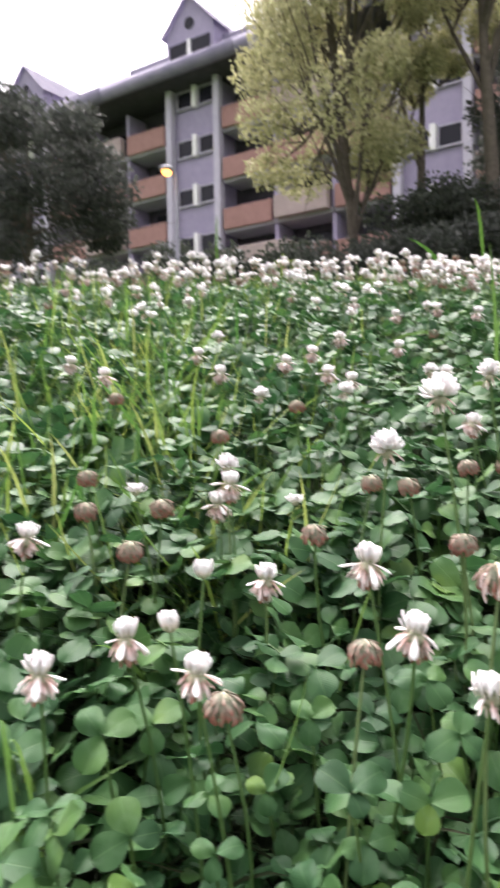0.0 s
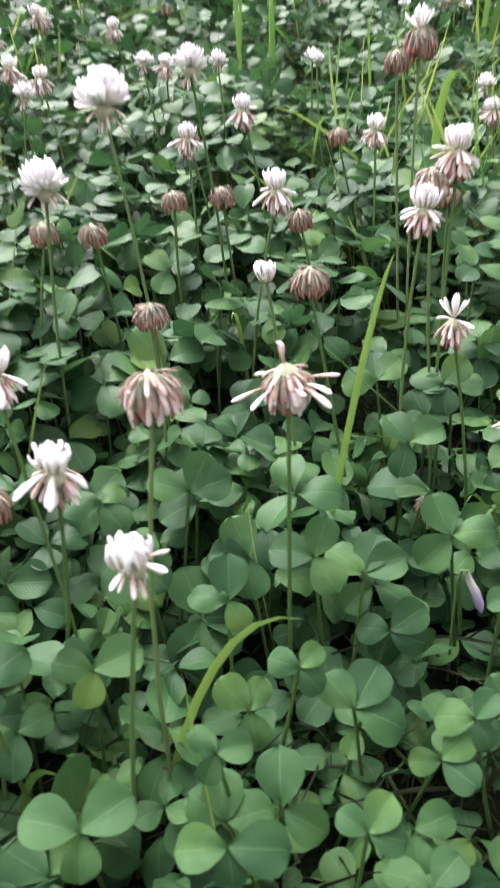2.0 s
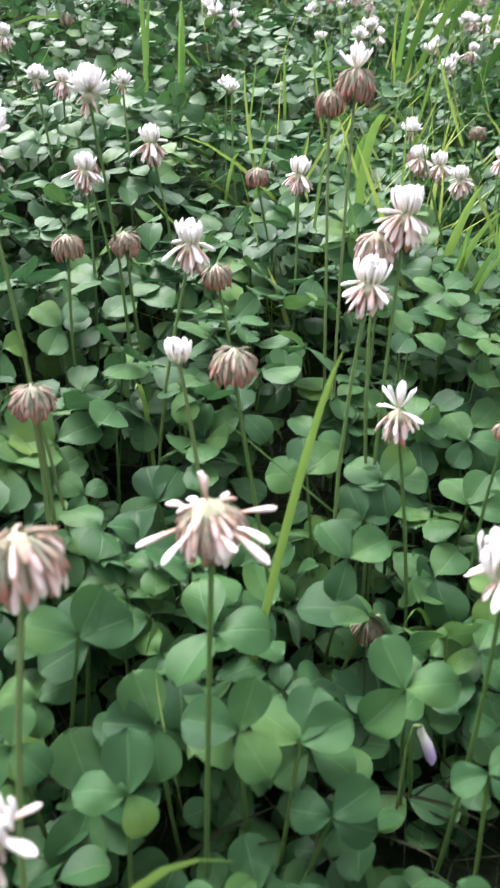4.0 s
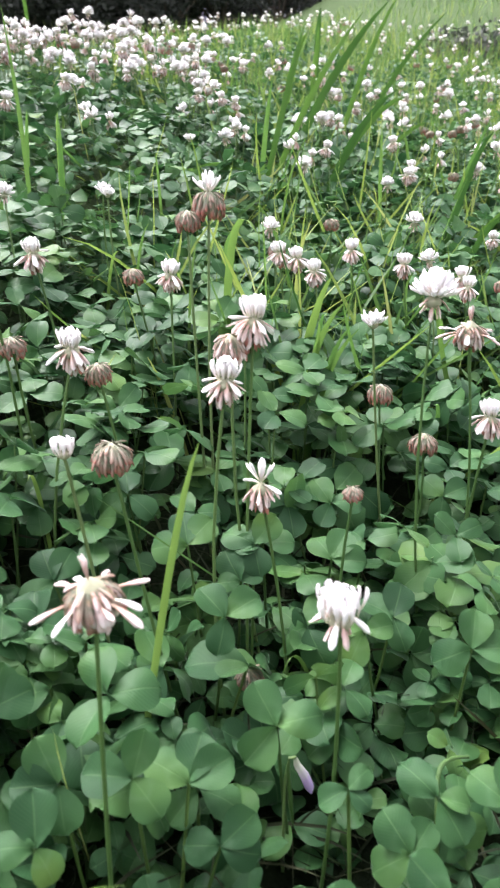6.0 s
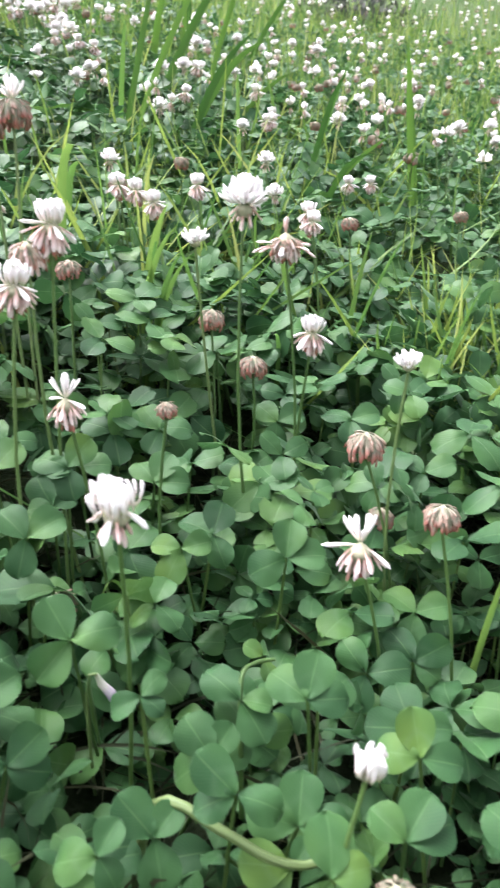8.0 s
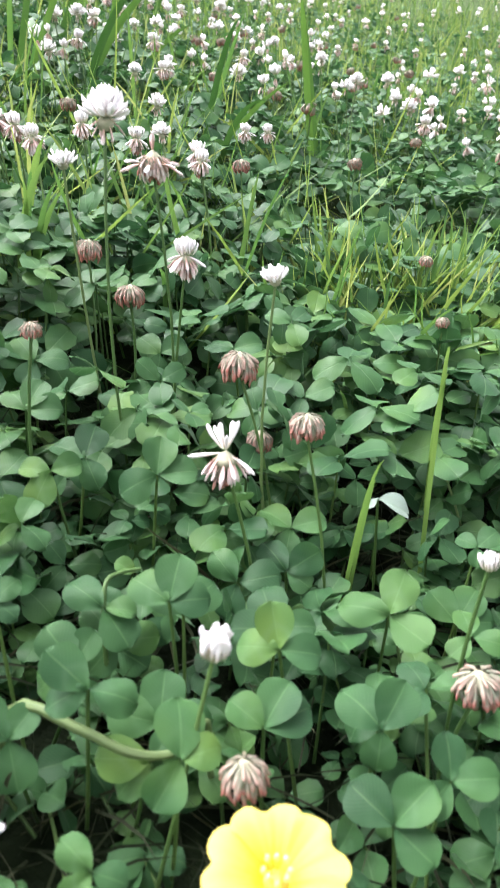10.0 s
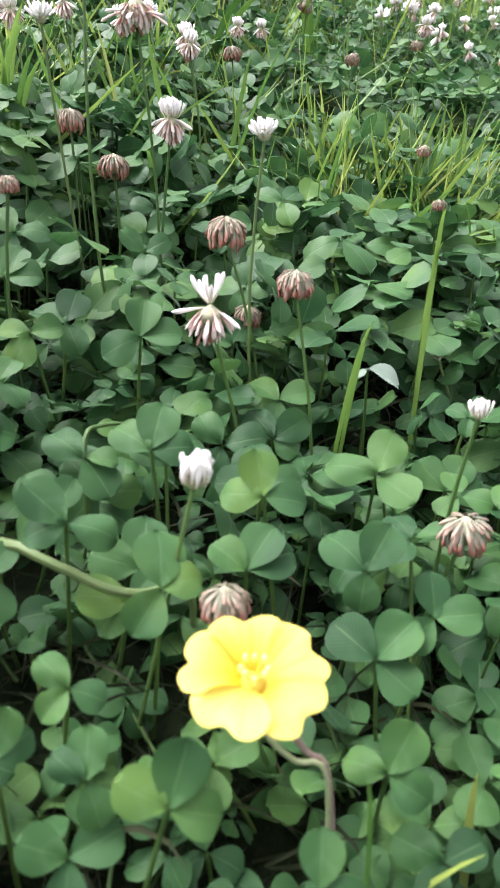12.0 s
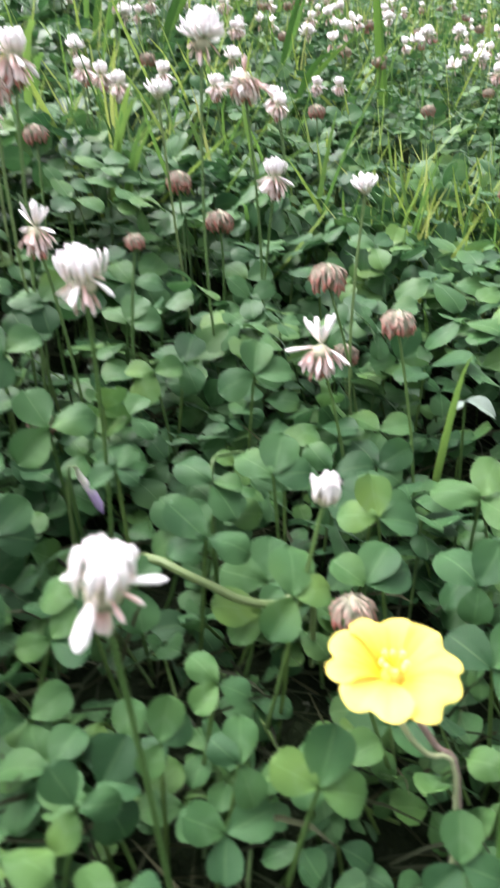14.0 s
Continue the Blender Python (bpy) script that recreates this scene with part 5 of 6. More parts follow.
def build_yellow_flower(x, y, z):
    yellow = petal_material("yellow_petal", [(0.0, (0.62, 0.30, 0.006)), (0.26, (0.68, 0.42, 0.012)), (0.46, (0.68, 0.53, 0.06)), (1.0, (0.72, 0.60, 0.13))], 0.35, (0.9, 0.8, 0.2))
    pollen = rough_surface("anther", (0.60, 0.52, 0.10), (0.85, 0.80, 0.35), 800, 0.7, 0.3, 0.0004)
    hairy = rough_surface("pale_hairy_stem", (0.20, 0.26, 0.13), (0.34, 0.38, 0.22), 700, 0.8, 0.4, 0.0005)
    ruddy = rough_surface("ruddy_stem", (0.16, 0.12, 0.10), (0.27, 0.21, 0.18), 500, 0.8, 0.4, 0.0005)
    g = float(gz(x + 0.03, y - 0.02))
    ob = tagged(new("yellow_flower"), "wide-open pale yellow flower with five notched petals", "wild flower")
    ob.location = (x + 0.03, y - 0.02, g)
    top = Vector((-0.03, 0.02, z - g))
    face = Matrix.Translation(top) @ pose(0, 0, 0, 0, 0, -46) @ pose(0, 0, 0, 10, 3, 0)
    me = triangles("petal", *petal_geo(0.0168)[:3], [yellow])
    for k in range(5):
        part("petal", me, ob, face @ pose(0, 0, 0.0003 * (k % 3), 0, 0, 72 * k + 12) @ pose(0, 0.0004, 0, 0, 4, 0))
    for k in range(8):
        a = 45 * k
        tip = (0.0030 * math.cos(radians(a)), 0.0030 * math.sin(radians(a)), 0.0065 + 0.001 * (k % 2))
        v, f, u, s = tube([(0, 0, 0.001), (tip[0] * 0.6, tip[1] * 0.6, 0.005), tip], [0.0003, 0.00025, 0.0002], 5)
        st = part("stamen", triangles("stamen", v, f, u, [yellow]), ob, face)
        bm = bmesh.new()
        bmesh.ops.create_uvsphere(bm, u_segments=8, v_segments=6, radius=1, matrix=Matrix.Translation(tip) @ Matrix.Diagonal((0.0007, 0.0007, 0.0014, 1)))
        part("anther", bm_mesh("anther", bm, pollen, True), st)
    v, f, u, s = heart_geo(0.02)
    part("flower_centre", triangles("flower_centre", v, f, u, [yellow]), ob, face @ pose(0, 0, 0.0008))
    under = face @ Vector((0, 0, -0.004))
    pts = [face @ Vector((0, 0, 0.002)), under, top + Vector((0.003, -0.003, -0.016)), top + Vector((0.009, -0.006, -0.026)), top + Vector((0.016, -0.011, -0.035)), (-0.012, 0.008, 0)]
    v, f, u, s = tube(*smooth_line(pts, [0.0020, 0.0011, 0.0008, 0.0007, 0.0007, 0.0008]), 8)
    part("stem", triangles("stem", v, f, u, [hairy]), ob, None, "pale hairy flower stem")
    for k in range(4):
        v, f, u, s = blade_geo(((0, 0, -0.001), (0.006, 0, 0.001), (0.010, 0, -0.002)), 0.004, 5)
        part("sepal", triangles("sepal", v, f, u, [STEM]), ob, face @ pose(0, 0, 0, 0, 0, 90 * k + 30))
    pts = [top + Vector((0.007, -0.001, -0.012)), top + Vector((0.013, -0.006, -0.026)), top + Vector((0.017, -0.011, -0.036)), (-0.01, 0.006, 0)]
    v, f, u, s = tube(*smooth_line(pts, [0.0009, 0.0009, 0.0008, 0.0008]), 8)
    part("side_stem", triangles("side_stem", v, f, u, [ruddy]), ob, None, "brownish side stem")


build_yellow_flower(0.2216, 0.1550, 0.1490)

# ---------------- violet bud ----------------


def build_violet_bud(x, y, z):
    violet = petal_material("violet_bud", [(0.0, (0.40, 0.48, 0.30)), (0.3, (0.80, 0.80, 0.72)), (0.6, (0.66, 0.54, 0.80)), (1.0, (0.50, 0.34, 0.72))], 0.2, (0.6, 0.5, 0.7))
    g = float(gz(x, y))
    ob = tagged(new("violet_bud"), "slender nodding white and violet flower bud", "flower bud")
    ob.location = (x, y, g)
    top = Vector((0, 0, z - g))
    axis = [(-0.0062, -0.0030, 0.0130), (-0.0045, -0.0020, 0.0080), (0, 0, 0), (0.0035, 0.0010, -0.0085), (0.0048, 0.0015, -0.0125)]
    v, f, u, s = tube([top + Vector(a) for a in axis], [0.0007, 0.0014, 0.0019, 0.0019, 0.0006], 9)
    part("bud", triangles("bud", v, f, u, [violet]), ob)
    pts = [(-0.010, 0, 0), top + Vector((-0.011, -0.002, -0.02)), top + Vector((-0.0108, -0.003, 0.006)), top + Vector((-0.0088, -0.003, 0.0142)), top + Vector(axis[0])]
    v, f, u, s = tube(pts, [0.0007, 0.0006, 0.0006, 0.0006, 0.0007], 6)
    part("stem", triangles("stem", v, f, u, [STEM]), ob)


    pts = [top + Vector((-0.0088, -0.003, 0.0142)), top + Vector((-0.0102, -0.004, 0.010)), top + Vector((-0.0095, -0.0045, -0.004)), top + Vector((-0.0085, -0.005, -0.016))]
    v, f, u, s = tube(pts, [0.0005, 0.0008, 0.0010, 0.0004], 7)
    part("seed_pod", triangles("seed_pod", v, f, u, [PETIOLE]), ob, None, "thin drooping green seed pod")


build_violet_bud(0.2236, 0.3071, 0.1478)


def runner(points, thick, label):
    line, radii = smooth_line([Vector(p) - Vector(points[0]) for p in points], [thick * (1.15 - 0.5 * i / len(points)) for i in range(len(points))])
    v, f, u, s = tube(line, radii, 7)
    ob = new("clover_runner", triangles("clover_runner", v, f, u, [STEM]))
    ob.location = points[0]
    return tagged(ob, label, "clover stem")


runner(((0.205, 0.270, 0.085), (0.212, 0.259, 0.140), (0.222, 0.238, 0.140), (0.231, 0.223, 0.134), (0.242, 0.215, 0.132), (0.256, 0.216, 0.134), (0.262, 0.222, 0.09)), 0.0016, "pale green creeping clover stem arching over leaves")

runner(((0.249, 0.261, 0.107), (0.249, 0.261, 0.137), (0.256, 0.269, 0.160), (0.265, 0.272, 0.161), (0.273, 0.270, 0.160)), 0.0009, "thin pale curling clover tendril")

# ---------------- clover leaves ----------------
shown_leaf((0.2911, 0.1733, 0.1353), (-0.0002, 0.0153, 0.0091), (0.0132, -0.0007, 0.0119), (-0.0077, -0.0043, -0.0098))
shown_leaf((0.2774, 0.1581, 0.1182), (-0.0014, 0.0159, 0.0079), (0.0137, -0.0049, 0.0102), (0.0022, -0.0144, -0.0062))
shown_leaf((0.3380, 0.2030, 0.1400), (0.0150, 0.0023, 0.0128), (-0.0103, 0.0177, 0.0014), (0.0005, -0.0176, -0.0086), mat=YOUNG_LEAF, label="light green young three-part clover leaf")
shown_leaf((0.1974, 0.1565, 0.1303), (0.0103, 0.0046, 0.0110), (-0.0066, 0.0109, 0.0052), (0.0089, -0.0089, -0.0019))
shown_leaf((0.1906, 0.1783, 0.1257), (0.0061, 0.0062, 0.0092), (-0.0036, 0.0079, 0.0059))
shown_leaf((0.1815, 0.1739, 0.1123), (-0.0086, 0.0088, 0.0047), (0.0132, -0.0037, 0.0026))
shown_leaf((0.2852, 0.2116, 0.1483), (0.0060, 0.0098, 0.0123), (0.0108, -0.0110, 0.0005), (-0.0095, 0.0117, 0.0011))
shown_leaf((0.2673, 0.2018, 0.1331), (0.0146, -0.0072, 0.0061), (-0.0029, 0.0124, 0.0073), (0.0136, 0.0009, 0.0115))
shown_leaf((0.2550, 0.2626, 0.1417), (-0.0021, 0.0135, 0.0114), (0.0134, -0.0092, -0.0006), (-0.0133, 0.0007, -0.0073))
shown_leaf((0.2246, 0.2330, 0.1560), (-0.0054, 0.0135, 0.0101), (-0.0126, 0.0055, -0.0016))
shown_leaf((0.2755, 0.2495, 0.1491), (0.0146, -0.0013, 0.0090), (-0.0050, 0.0123, 0.0072), (0.0000, 0.0134, 0.0117))
shown_leaf((0.2371, 0.2214, 0.1279), (0.0091, -0.0006, 0.0052), (-0.0138, 0.0112, 0.0015), (-0.0135, 0.0026, -0.0062))
shown_leaf((0.2331, 0.2015, 0.1452), (0.0080, 0.0082, 0.0127), (0.0109, -0.0056, 0.0024))
shown_leaf((0.2006, 0.1993, 0.1327), (0.0070, -0.0074, -0.0036), (-0.0026, 0.0089, 0.0073), (-0.0093, -0.0000, -0.0049))
shown_leaf((0.3804, 0.1960, 0.1182), (0.0018, 0.0150, 0.0094), (0.0092, -0.0128, 0.0027), (0.0129, -0.0015, 0.0120))
shown_leaf((0.2956, 0.1509, 0.1276), (0.0095, -0.0110, 0.0040), (0.0072, 0.0068, 0.0105))
shown_leaf((0.2525, 0.1358, 0.1109), (-0.0047, 0.0117, 0.0017), (0.0111, -0.0001, 0.0108), (0.0033, -0.0119, -0.0032))
shown_leaf((0.2541, 0.1176, 0.0927), (0.0084, -0.0059, 0.0062), (-0.0036, 0.0142, 0.0020), (-0.0077, -0.0008, -0.0083))
shown_leaf((0.2121, 0.1260, 0.1199), (0.0063, 0.0049, 0.0089), (0.0054, -0.0090, -0.0009))
shown_leaf((0.1769, 0.1937, 0.1311), (0.0101, -0.0013, 0.0025), (0.0073, 0.0055, 0.0085))
shown_leaf((0.3583, 0.2708, 0.1437), (0.0142, -0.0096, 0.0047), (-0.0026, 0.0151, 0.0090))
shown_leaf((0.4017, 0.2012, 0.1438), (-0.0010, 0.0098, 0.0037), (0.0089, -0.0047, 0.0066))
shown_leaf((0.2765, 0.3353, 0.1781), (-0.0097, 0.0091, 0.0037), (-0.0124, -0.0051, -0.0116), (0.0132, -0.0052, 0.0019))
shown_leaf((0.6380, 0.4610, 0.2057), (-0.0091, 0.0151, 0.0023), (0.0129, -0.0118, 0.0033))
shown_leaf((0.2084, 0.3032, 0.1798), (-0.0017, 0.0140, 0.0109), (0.0155, -0.0078, 0.0040), (-0.0148, 0.0006, -0.0098))
shown_leaf((0.1741, 0.3061, 0.1691), (-0.0104, 0.0127, 0.0067), (0.0096, 0.0079, 0.0128), (0.0166, -0.0035, 0.0055))
shown_leaf((0.1800, 0.3120, 0.1590), (0.0128, -0.0117, -0.0042), (-0.0133, -0.0008, -0.0081))
shown_leaf((0.1541, 0.3063, 0.1813), (-0.0148, 0.0093, 0.0032), (0.0080, 0.0079, 0.0115))
shown_leaf((0.1221, 0.3551, 0.1860), (-0.0009, 0.0120, 0.0131), (0.0162, 0.0035, 0.0066), (-0.0168, -0.0023, -0.0053))
shown_leaf((0.1659, 0.4222, 0.1964), (-0.0008, 0.0123, 0.0129), (-0.0172, 0.0006, -0.0045), (0.0129, 0.0062, 0.0105))
shown_leaf((0.2211, 0.3951, 0.2108), (0.0038, 0.0114, 0.0131), (0.0150, 0.0015, 0.0094), (-0.0157, 0.0084, -0.0002))
shown_leaf((0.1214, 0.3074, 0.1699), (-0.0144, 0.0057, 0.0031), (0.0039, 0.0113, 0.0132), (0.0035, -0.0084, -0.0085))
shown_leaf((0.1378, 0.4332, 0.2003), (0.0102, 0.0005, 0.0024), (-0.0096, 0.0075, 0.0064), (-0.0063, -0.0051, -0.0067))
shown_leaf((0.2508, 0.3852, 0.2072), (0.0137, 0.0026, 0.0111), (-0.0089, 0.0133, 0.0064))
shown_leaf((0.2401, 0.3800, 0.1935), (-0.0100, 0.0059, -0.0007), (0.0105, -0.0025, 0.0042), (-0.0016, 0.0135, 0.0115))
shown_leaf((0.1780, 0.2917, 0.1522), (0.0147, -0.0011, 0.0078), (-0.0110, 0.0083, 0.0011), (0.0098, -0.0098, -0.0032))
shown_leaf((0.2179, 0.2739, 0.1698), (0.0085, -0.0012, 0.0061), (-0.0100, 0.0047, -0.0046))
shown_leaf((0.2904, 0.3766, 0.1920), (-0.0002, 0.0132, 0.0107), (0.0128, 0.0030, 0.0120), (0.0125, -0.0126, -0.0010))
shown_leaf((0.3489, 0.3787, 0.1802), (-0.0059, 0.0147, 0.0080), (0.0149, -0.0014, 0.0097), (-0.0138, -0.0014, -0.0112))
shown_leaf((0.3058, 0.3000, 0.1780), (0.0094, 0.0074, 0.0132), (0.0140, -0.0108, 0.0025), (-0.0151, 0.0070, -0.0063))
shown_leaf((0.2949, 0.3366, 0.1784), (-0.0071, 0.0144, 0.0077), (0.0106, 0.0063, 0.0128))
shown_leaf((0.2370, 0.2615, 0.1415), (-0.0026, 0.0142, 0.0104), (-0.0141, 0.0065, -0.0042), (0.0108, 0.0011, 0.0085))
shown_leaf((0.2666, 0.2460, 0.1600), (0.0109, 0.0054, 0.0130), (-0.0041, 0.0145, 0.0074), (0.0109, -0.0099, 0.0017))
shown_leaf((0.2528, 0.2656, 0.1548), (-0.0041, 0.0147, 0.0092), (0.0005, -0.0137, -0.0110), (0.0087, -0.0084, -0.0006))
shown_leaf((0.2473, 0.2293, 0.1305), (0.0091, 0.0077, 0.0132), (0.0130, -0.0118, 0.0019), (-0.0099, 0.0145, 0.0027))
shown_leaf((0.2162, 0.3529, 0.1965), (0.0167, -0.0012, 0.0059), (-0.0050, 0.0125, 0.0107))
shown_leaf((0.3010, 0.2269, 0.1413), (0.0040, 0.0128, 0.0113), (0.0090, -0.0116, 0.0016), (-0.0119, 0.0128, -0.0036))
shown_leaf((0.3360, 0.2535, 0.1380), (0.0005, 0.0150, 0.0095), (0.0137, -0.0086, 0.0075), (0.0039, -0.0117, -0.0035))
shown_leaf((0.2552, 0.3846, 0.2070), (0.0147, -0.0068, 0.0007), (-0.0114, 0.0054, -0.0004))
shown_leaf((0.3168, 0.4118, 0.2037), (-0.0020, 0.0136, 0.0113), (0.0152, -0.0091, 0.0010))
shown_leaf((0.2058, 0.2501, 0.1379), (-0.0055, 0.0139, 0.0097), (0.0106, 0.0003, 0.0067))
shown_leaf((0.4155, 0.3665, 0.1995), (-0.0085, 0.0152, 0.0038), (0.0138, -0.0104, 0.0041))
shown_leaf((0.3855, 0.3951, 0.1975), (-0.0034, 0.0148, 0.0093), (0.0153, -0.0049, 0.0077))
shown_leaf((0.3784, 0.3499, 0.1702), (-0.0030, 0.0149, 0.0087), (0.0144, -0.0020, 0.0103))
shown_leaf((0.4177, 0.3154, 0.1823), (-0.0027, 0.0133, 0.0058), (0.0135, -0.0098, 0.0063))
shown_leaf((0.0606, 0.2462, 0.1497), (-0.0150, 0.0056, 0.0078), (0.0166, 0.0051, 0.0039), (-0.0021, -0.0089, -0.0096))
shown_leaf((0.1019, 0.2458, 0.1373), (0.0010, 0.0105, 0.0117), (0.0151, -0.0017, 0.0011), (-0.0097, 0.0081, 0.0070))
shown_leaf((0.0979, 0.2249, 0.1542), (-0.0140, 0.0039, 0.0016), (0.0166, -0.0038, -0.0010), (-0.0007, -0.0070, -0.0078))
shown_leaf((0.1490, 0.2593, 0.1534), (0.0114, 0.0065, 0.0118), (0.0148, -0.0095, -0.0029), (-0.0067, 0.0105, 0.0076))
shown_leaf((0.1186, 0.2761, 0.1474), (-0.0076, 0.0098, 0.0086), (0.0080, 0.0052, 0.0077))
shown_leaf((0.1011, 0.2487, 0.1623), (-0.0060, 0.0063, 0.0058), (0.0117, -0.0009, 0.0011))
shown_leaf((0.1381, 0.2253, 0.1421), (-0.0063, 0.0072, 0.0042), (0.0092, 0.0040, 0.0084), (0.0103, -0.0055, -0.0006))
shown_leaf((0.1734, 0.2455, 0.1366), (0.0109, 0.0005, 0.0071), (-0.0097, 0.0051, -0.0012), (0.0071, -0.0106, -0.0056))
shown_leaf((0.1181, 0.3473, 0.1954), (0.0105, 0.0084, 0.0112), (-0.0161, 0.0065, 0.0041), (0.0175, 0.0002, 0.0035))
shown_leaf((0.1343, 0.3234, 0.1752), (-0.0030, 0.0124, 0.0124), (-0.0022, -0.0108, -0.0122), (-0.0150, 0.0061, 0.0024))
shown_leaf((0.0714, 0.3069, 0.1582), (-0.0105, 0.0048, 0.0055), (0.0104, -0.0008, -0.0011))
shown_leaf((0.1339, 0.2670, 0.1682), (-0.0093, 0.0057, 0.0027), (0.0054, -0.0071, -0.0055))
shown_leaf((0.0941, 0.3293, 0.1775), (0.0086, -0.0074, -0.0075), (-0.0162, -0.0042, -0.0061))
shown_leaf((0.1039, 0.3508, 0.1728), (-0.0113, 0.0056, 0.0048), (0.0126, 0.0022, 0.0040))
shown_leaf((0.0840, 0.3488, 0.1962), (-0.0162, 0.0040, 0.0038), (0.0090, 0.0048, 0.0057))
shown_leaf((0.1854, 0.2465, 0.1488), (0.0088, 0.0018, 0.0073), (-0.0112, 0.0087, 0.0005))
shown_leaf((-0.0515, 0.2918, 0.1540), (-0.0066, 0.0105, 0.0128), (0.0124, 0.0027, 0.0006), (-0.0150, -0.0077, -0.0055))
shown_leaf((0.0377, 0.2844, 0.1748), (-0.0125, 0.0085, 0.0076), (0.0137, 0.0066, 0.0092), (0.0040, -0.0068, -0.0069))
shown_leaf((-0.0159, 0.2711, 0.1587), (-0.0096, 0.0026, 0.0035), (0.0107, 0.0035, 0.0032))
shown_leaf((0.0044, 0.3131, 0.1608), (-0.0088, 0.0039, 0.0042), (0.0079, 0.0077, 0.0087))
shown_leaf((-0.0671, 0.3154, 0.1861), (-0.0113, 0.0069, 0.0101), (0.0137, 0.0087, 0.0063), (-0.0069, -0.0119, -0.0113))
shown_leaf((-0.0478, 0.3378, 0.1815), (-0.0125, 0.0042, 0.0066), (0.0127, 0.0084, 0.0073))
shown_leaf((0.0811, 0.3800, 0.1828), (-0.0103, 0.0082, 0.0065), (0.0147, 0.0050, 0.0088), (-0.0079, -0.0088, -0.0114))
shown_leaf((0.0256, 0.3242, 0.1884), (-0.0071, 0.0075, 0.0076), (0.0108, 0.0044, 0.0058))
shown_leaf((0.0711, 0.2926, 0.1653), (-0.0128, 0.0052, 0.0023), (0.0167, 0.0015, 0.0060))
shown_leaf((0.0447, 0.2881, 0.1520), (-0.0114, -0.0001, -0.0020), (0.0117, 0.0014, 0.0036), (-0.0040, -0.0098, -0.0114))
shown_leaf((0.1474, 0.5134, 0.2514), (-0.0118, 0.0108, 0.0079), (0.0132, 0.0059, 0.0104), (-0.0094, -0.0088, -0.0123))

shown_leaf((0.2229, 0.3465, 0.1741), (-0.0230, 0.0150, 0.0030), (-0.0160, -0.0015, 0.0020), (0.0173, 0.0037, -0.0138), label="green clover leaf half turned over among taller leaves")
shown_leaf((0.3820, 0.2410, 0.1600), (0.0130, -0.0110, -0.0050), (0.0035, 0.0050, -0.0015), (-0.0045, 0.0030, -0.0030), mat=PALE_LEAF, label="clover leaf turned over, showing its pale underside")

# the bed stays low round the bud and the yellow flower
HEARTS += [(0.218, 0.298), (0.205, 0.280), (0.232, 0.300), (0.224, 0.307), (0.212, 0.289), (0.2225, 0.1546), (0.247, 0.202)]
# dark gaps where the leaves stand apart
GAPS = np.array([(0.225, 0.267), (0.246, 0.218), (0.267, 0.164), (0.228, 0.212), (0.197, 0.219), (0.199, 0.187), (0.217, 0.235), (0.37, 0.26), (0.211, 0.149), (0.286, 0.136), (0.191, 0.214), (0.224, 0.295), (0.208, 0.232), (0.199, 0.245), (0.36, 0.234), (0.294, 0.303), (0.262, 0.355), (0.562, 0.385), (0.159, 0.429), (0.219, 0.292), (0.132, 0.363), (0.22, 0.349), (0.211, 0.31), (0.138, 0.31), (0.281, 0.337), (0.252, 0.287), (0.18, 0.291), (0.205, 0.229), (0.194, 0.215), (0.188, 0.232)])


def off_gaps(x, y):
    """The places that lie clear of the gaps."""
    keep = np.hypot(x[:, None] - GAPS[None, :, 0], y[:, None] - GAPS[None, :, 1]).min(1) > 0.009
    return x[keep], y[keep]


rng = np.random.default_rng(41)
lx, ly = off_gaps(*scatter(rng, 0.02, 0.36, -85, 40, 5200))
order = np.argsort(np.hypot(lx - 0.19, ly - 0.17))
near, rest = order[:215], order[215:]
gap = np.hypot(lx[:, None] - GAPS[None, :, 0], ly[:, None] - GAPS[None, :, 1]).min(1)
lift = rng.beta(1.4, 0.9, len(lx)) * room_above(lx, ly) * np.clip(gap / 0.03, 0.06, 1)
for i in near:
    h = 0.014 + 0.066 * lift[i]
    clover_leaf(lx[i], ly[i], float(gz(lx[i], ly[i])) + h, rng.uniform(0, 360), abs(rng.normal(26, 18)), rng.normal(-30, 80), rng.triangular(0.0095, 0.0145, 0.0172), rng)
leaf_field("clover_leaves", LEAFLETS, lx[rest], ly[rest], rng, "bed of green clover leaves", (0.0105, 0.0215), (0.012, 0.082))
ux, uy = off_gaps(*scatter(rng, 0.02, 0.40, -85, 40, 3000))
leaf_field("clover_leaves", MEDIUM, ux, uy, rng, "low leaves in the shade of the clover bed", (0.008, 0.015), (0.003, 0.022))
lx, ly = scatter(rng, 0.36, 0.85, -82, 38, 4500)
leaf_field("clover_leaves", MEDIUM, lx, ly, rng, "bed of green clover leaves", (0.0145, 0.0250), (0.018, 0.097))
ux, uy = scatter(rng, 0.32, 0.66, -82, 38, 2600)
leaf_field("clover_leaves", MEDIUM, ux, uy, np.random.default_rng(77), "low leaves in the shade of the clover bed", (0.011, 0.019), (0.006, 0.055), stalks=False)
lx, ly = scatter(rng, 0.85, 1.6, -82, 38, 3000)
leaf_field("clover_leaves", COARSE, lx, ly, rng, "bed of green clover leaves", (0.0165, 0.0255), (0.02, 0.108), stalks=False)
lx, ly = scatter(rng, 1.6, 4.0, -84, 40, 820, 0.45)
leaf_field("clover_leaves", COARSE, lx, ly, rng, "clover leaves among lawn grass", (0.016, 0.024), (0.02, 0.108), stalks=False)
lx, ly = scatter(rng, 0.05, 0.7, 40, 275, 1500)
leaf_field("clover_leaves", COARSE, lx, ly, rng, "bed of green clover leaves", stalks=False)
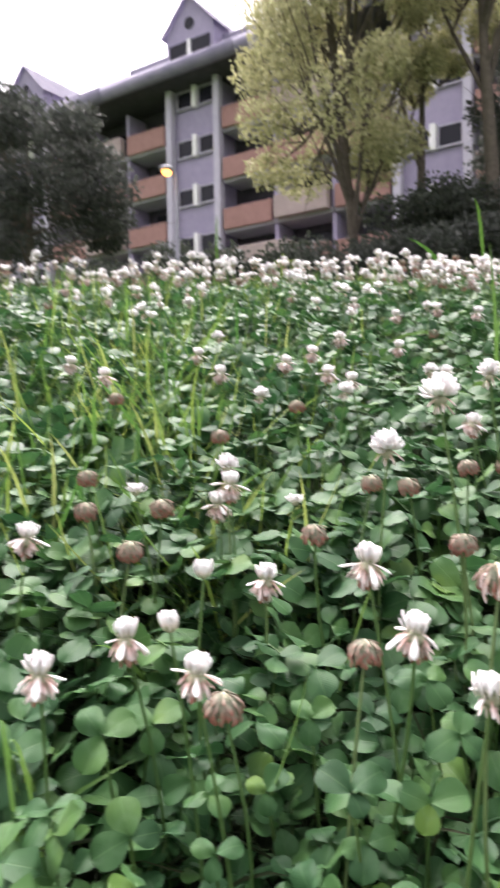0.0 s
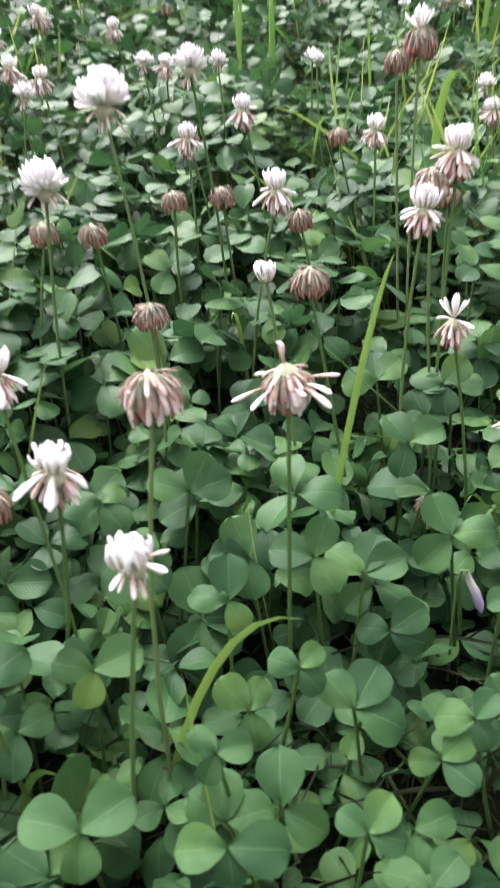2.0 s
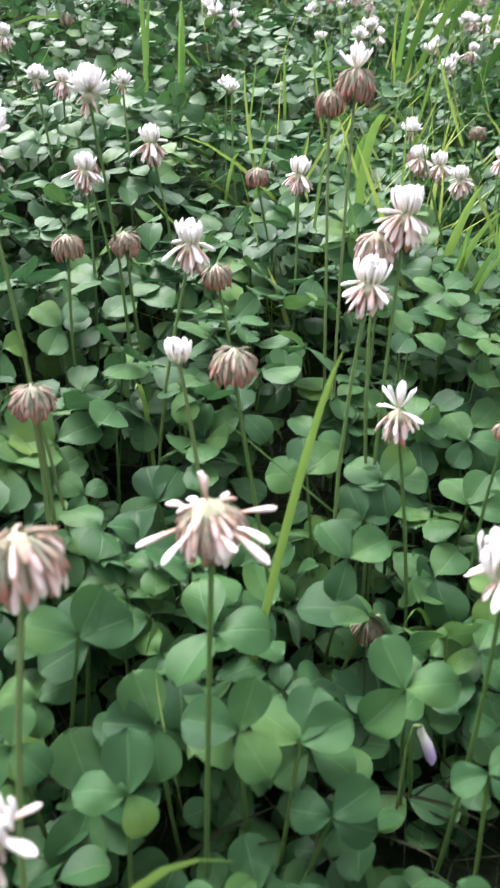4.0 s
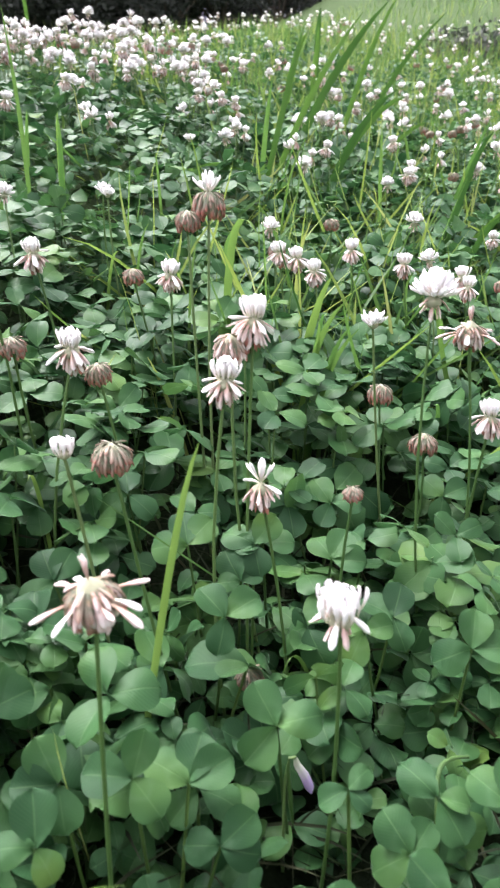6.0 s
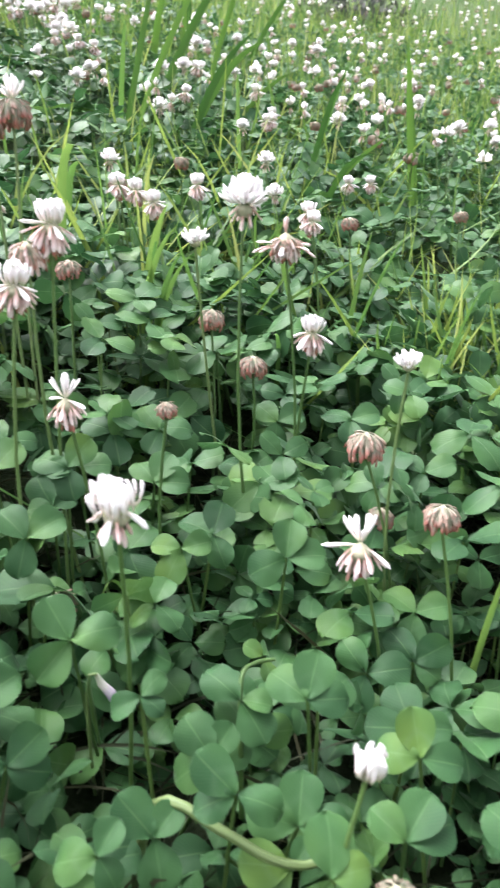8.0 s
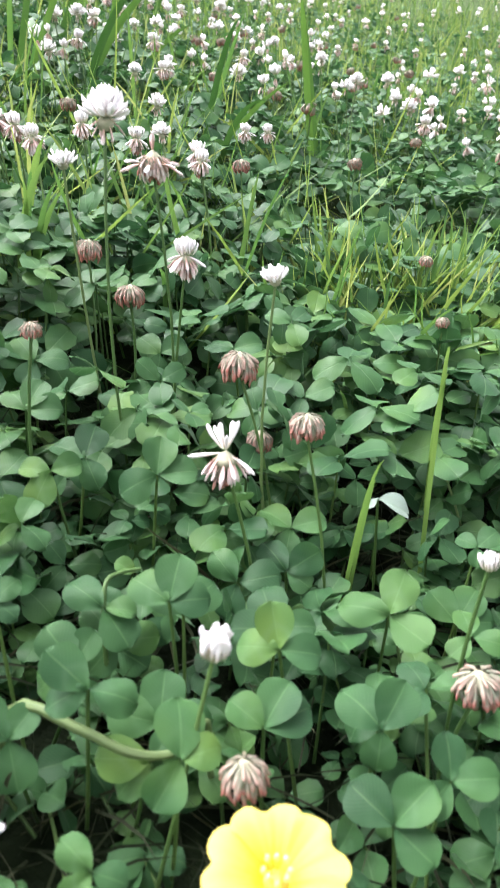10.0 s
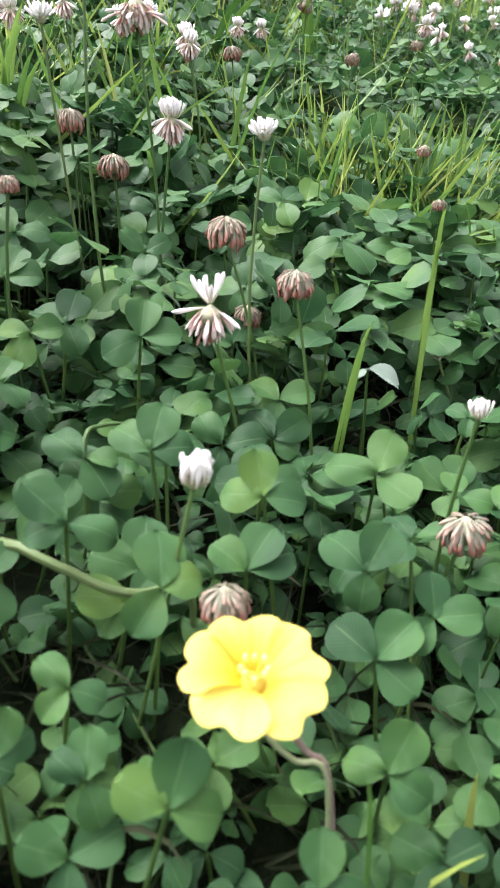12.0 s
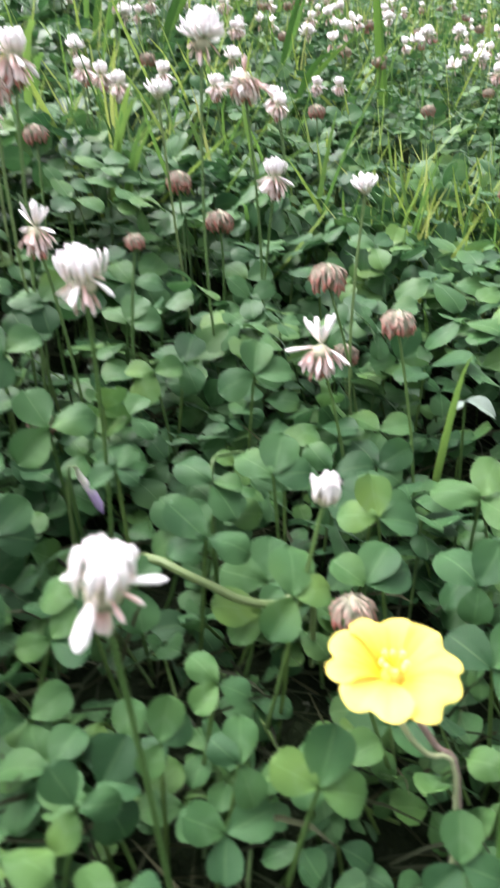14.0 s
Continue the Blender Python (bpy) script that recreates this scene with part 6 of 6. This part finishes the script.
lx, ly = scatter(rng, 0.7, 4.2, 38, 279, 190, 0.5)
leaf_field("clover_leaves", COARSE, lx, ly, rng, "bed of green clover leaves", (0.018, 0.026), stalks=False)
gx, gy = scatter(rng, 0.5, 6.5, 40, 275, 170, 0.6)
grass_field("grass", gx, gy, rng, "lawn grass on the bank", (0.06, 0.14), (0.004, 0.008), 4)

# dead stalks, their tones darkened to carry the shade beneath the leaves
THATCH = blade_material("dead_stalk_shaded", [(0.0, (0.010, 0.014, 0.005)), (0.6, (0.022, 0.028, 0.010)), (1.0, (0.05, 0.05, 0.022))], 0.1, 0.8)


def thatch_field(x, y, gen):
    """Old stalks and dead blades that lie on the soil below the leaves."""
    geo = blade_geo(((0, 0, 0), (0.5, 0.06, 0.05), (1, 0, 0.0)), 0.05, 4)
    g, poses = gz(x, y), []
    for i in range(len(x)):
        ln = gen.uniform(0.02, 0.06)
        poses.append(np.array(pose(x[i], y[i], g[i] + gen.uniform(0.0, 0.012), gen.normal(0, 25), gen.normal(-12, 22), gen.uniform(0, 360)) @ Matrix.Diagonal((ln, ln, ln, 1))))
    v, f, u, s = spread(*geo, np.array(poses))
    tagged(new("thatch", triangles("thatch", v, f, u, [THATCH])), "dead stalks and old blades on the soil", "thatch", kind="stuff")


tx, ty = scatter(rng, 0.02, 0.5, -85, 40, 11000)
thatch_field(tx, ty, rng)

# ---------------- flowers further up the bank ----------------


def far_spots(gen, r0, r1, a0, a1, density):
    x, y = scatter(gen, r0, r1, a0, a1, density)
    keep = patch_noise(x, y, 2.2, 9.0) + 0.35 * gen.random(len(x)) > 0.02
    return x[keep], y[keep]


def flower_models():
    """One model of each common kind, kept as the first of its copies."""
    out = []
    for i, (kind, size) in enumerate((("ball", 0.025), ("mixed", 0.030), ("mixed", 0.027), ("withered", 0.021), ("ball", 0.021), ("open", 0.030))):
        x, y = 0.75 + 0.11 * i, 1.05 + 0.07 * (i % 3)
        out.append(clover_flower(x, y, float(gz(x, y)) + 0.125, kind, size, fine=False, dx=0.004, dy=-0.004))
    return out


models = flower_models()
fx, fy = far_spots(rng, 0.95, 1.9, -72, 24, 170)
for i in range(min(90, len(fx))):
    m = models[rng.choice(6, p=(0.22, 0.25, 0.18, 0.12, 0.14, 0.09))]
    copy_thing(m, pose(fx[i], fy[i], float(gz(fx[i], fy[i])) - 0.02 + rng.uniform(0, 0.035), rng.normal(0, 4), rng.normal(0, 4), rng.uniform(0, 360)))


# a thick drift of open flowers below the crest, and one at its left
for cx, cy, sx, sy, count in ((0.40, 1.50, 0.22, 0.10, 47), (0.72, 1.62, 0.14, 0.12, 28), (-0.25, 1.58, 0.25, 0.10, 22), (0.30, 1.34, 0.22, 0.07, 16), (0.62, 1.38, 0.10, 0.06, 16)):
    for i in range(count):
        x, y = rng.normal(cx, sx), rng.normal(cy, sy)
        copy_thing(models[rng.choice(6, p=(0.44, 0.18, 0.10, 0.04, 0.18, 0.06))], pose(x, y, float(gz(x, y)) - 0.01 + rng.uniform(0, 0.05), rng.normal(0, 5), rng.normal(0, 5), rng.uniform(0, 360)))


def flower_field(x, y, gen):
    """Small far flowers joined into one mesh: heads of fewer florets, with their stems."""
    mats = [WHITE, FADING, BROWN, STEM, TAN]
    heads = []
    for kind in ("ball", "mixed", "mixed", "withered", "ball"):
        pieces = []
        for m, style, mat in floret_poses(kind, 0.026, np.random.default_rng(len(heads))):
            if gen.random() < 0.15:
                pieces.append(spread(*FAR_GEO[style][:3], mats.index(mat), np.array([np.array(m @ Matrix.Diagonal((1.45, 1.45, 1.05, 1)))])))
        st = stalk([(0, 0, -0.14), (0.003, 0, -0.07), (0, 0, 0)], 0.0011, 0.001, 3)
        heads.append(joined(pieces + [st[:3] + (3,)]))
    poses = [[] for _ in heads]
    g = gz(x, y)
    for i in range(len(x)):
        k = gen.choice(5, p=(0.30, 0.24, 0.16, 0.10, 0.20))
        s = gen.uniform(0.85, 1.15)
        poses[k].append(np.array(pose(x[i], y[i], g[i] + gen.uniform(0.095, 0.15), gen.normal(0, 6), gen.normal(0, 6), gen.uniform(0, 360)) @ Matrix.Diagonal((s, s, 1, 1))))
    v, f, u, s = joined([spread(*h, np.array(p)) for h, p in zip(heads, poses) if p])
    tagged(new("clover_flowers", triangles("clover_flowers", v, f, u, mats, s)), "white and pinkish clover flowers along the bank", "clover flowers", kind="stuff")


ux, uy = far_spots(rng, 1.9, 4.6, -76, 24, 72)
cx, cy = rng.normal(0.32, 0.42, 185), rng.normal(1.66, 0.16, 185)
bx, by = far_spots(rng, 0.6, 4.6, 26, 284, 16)
flower_field(np.concatenate([fx[90:], ux, cx, bx]), np.concatenate([fy[90:], uy, cy, by]), rng)
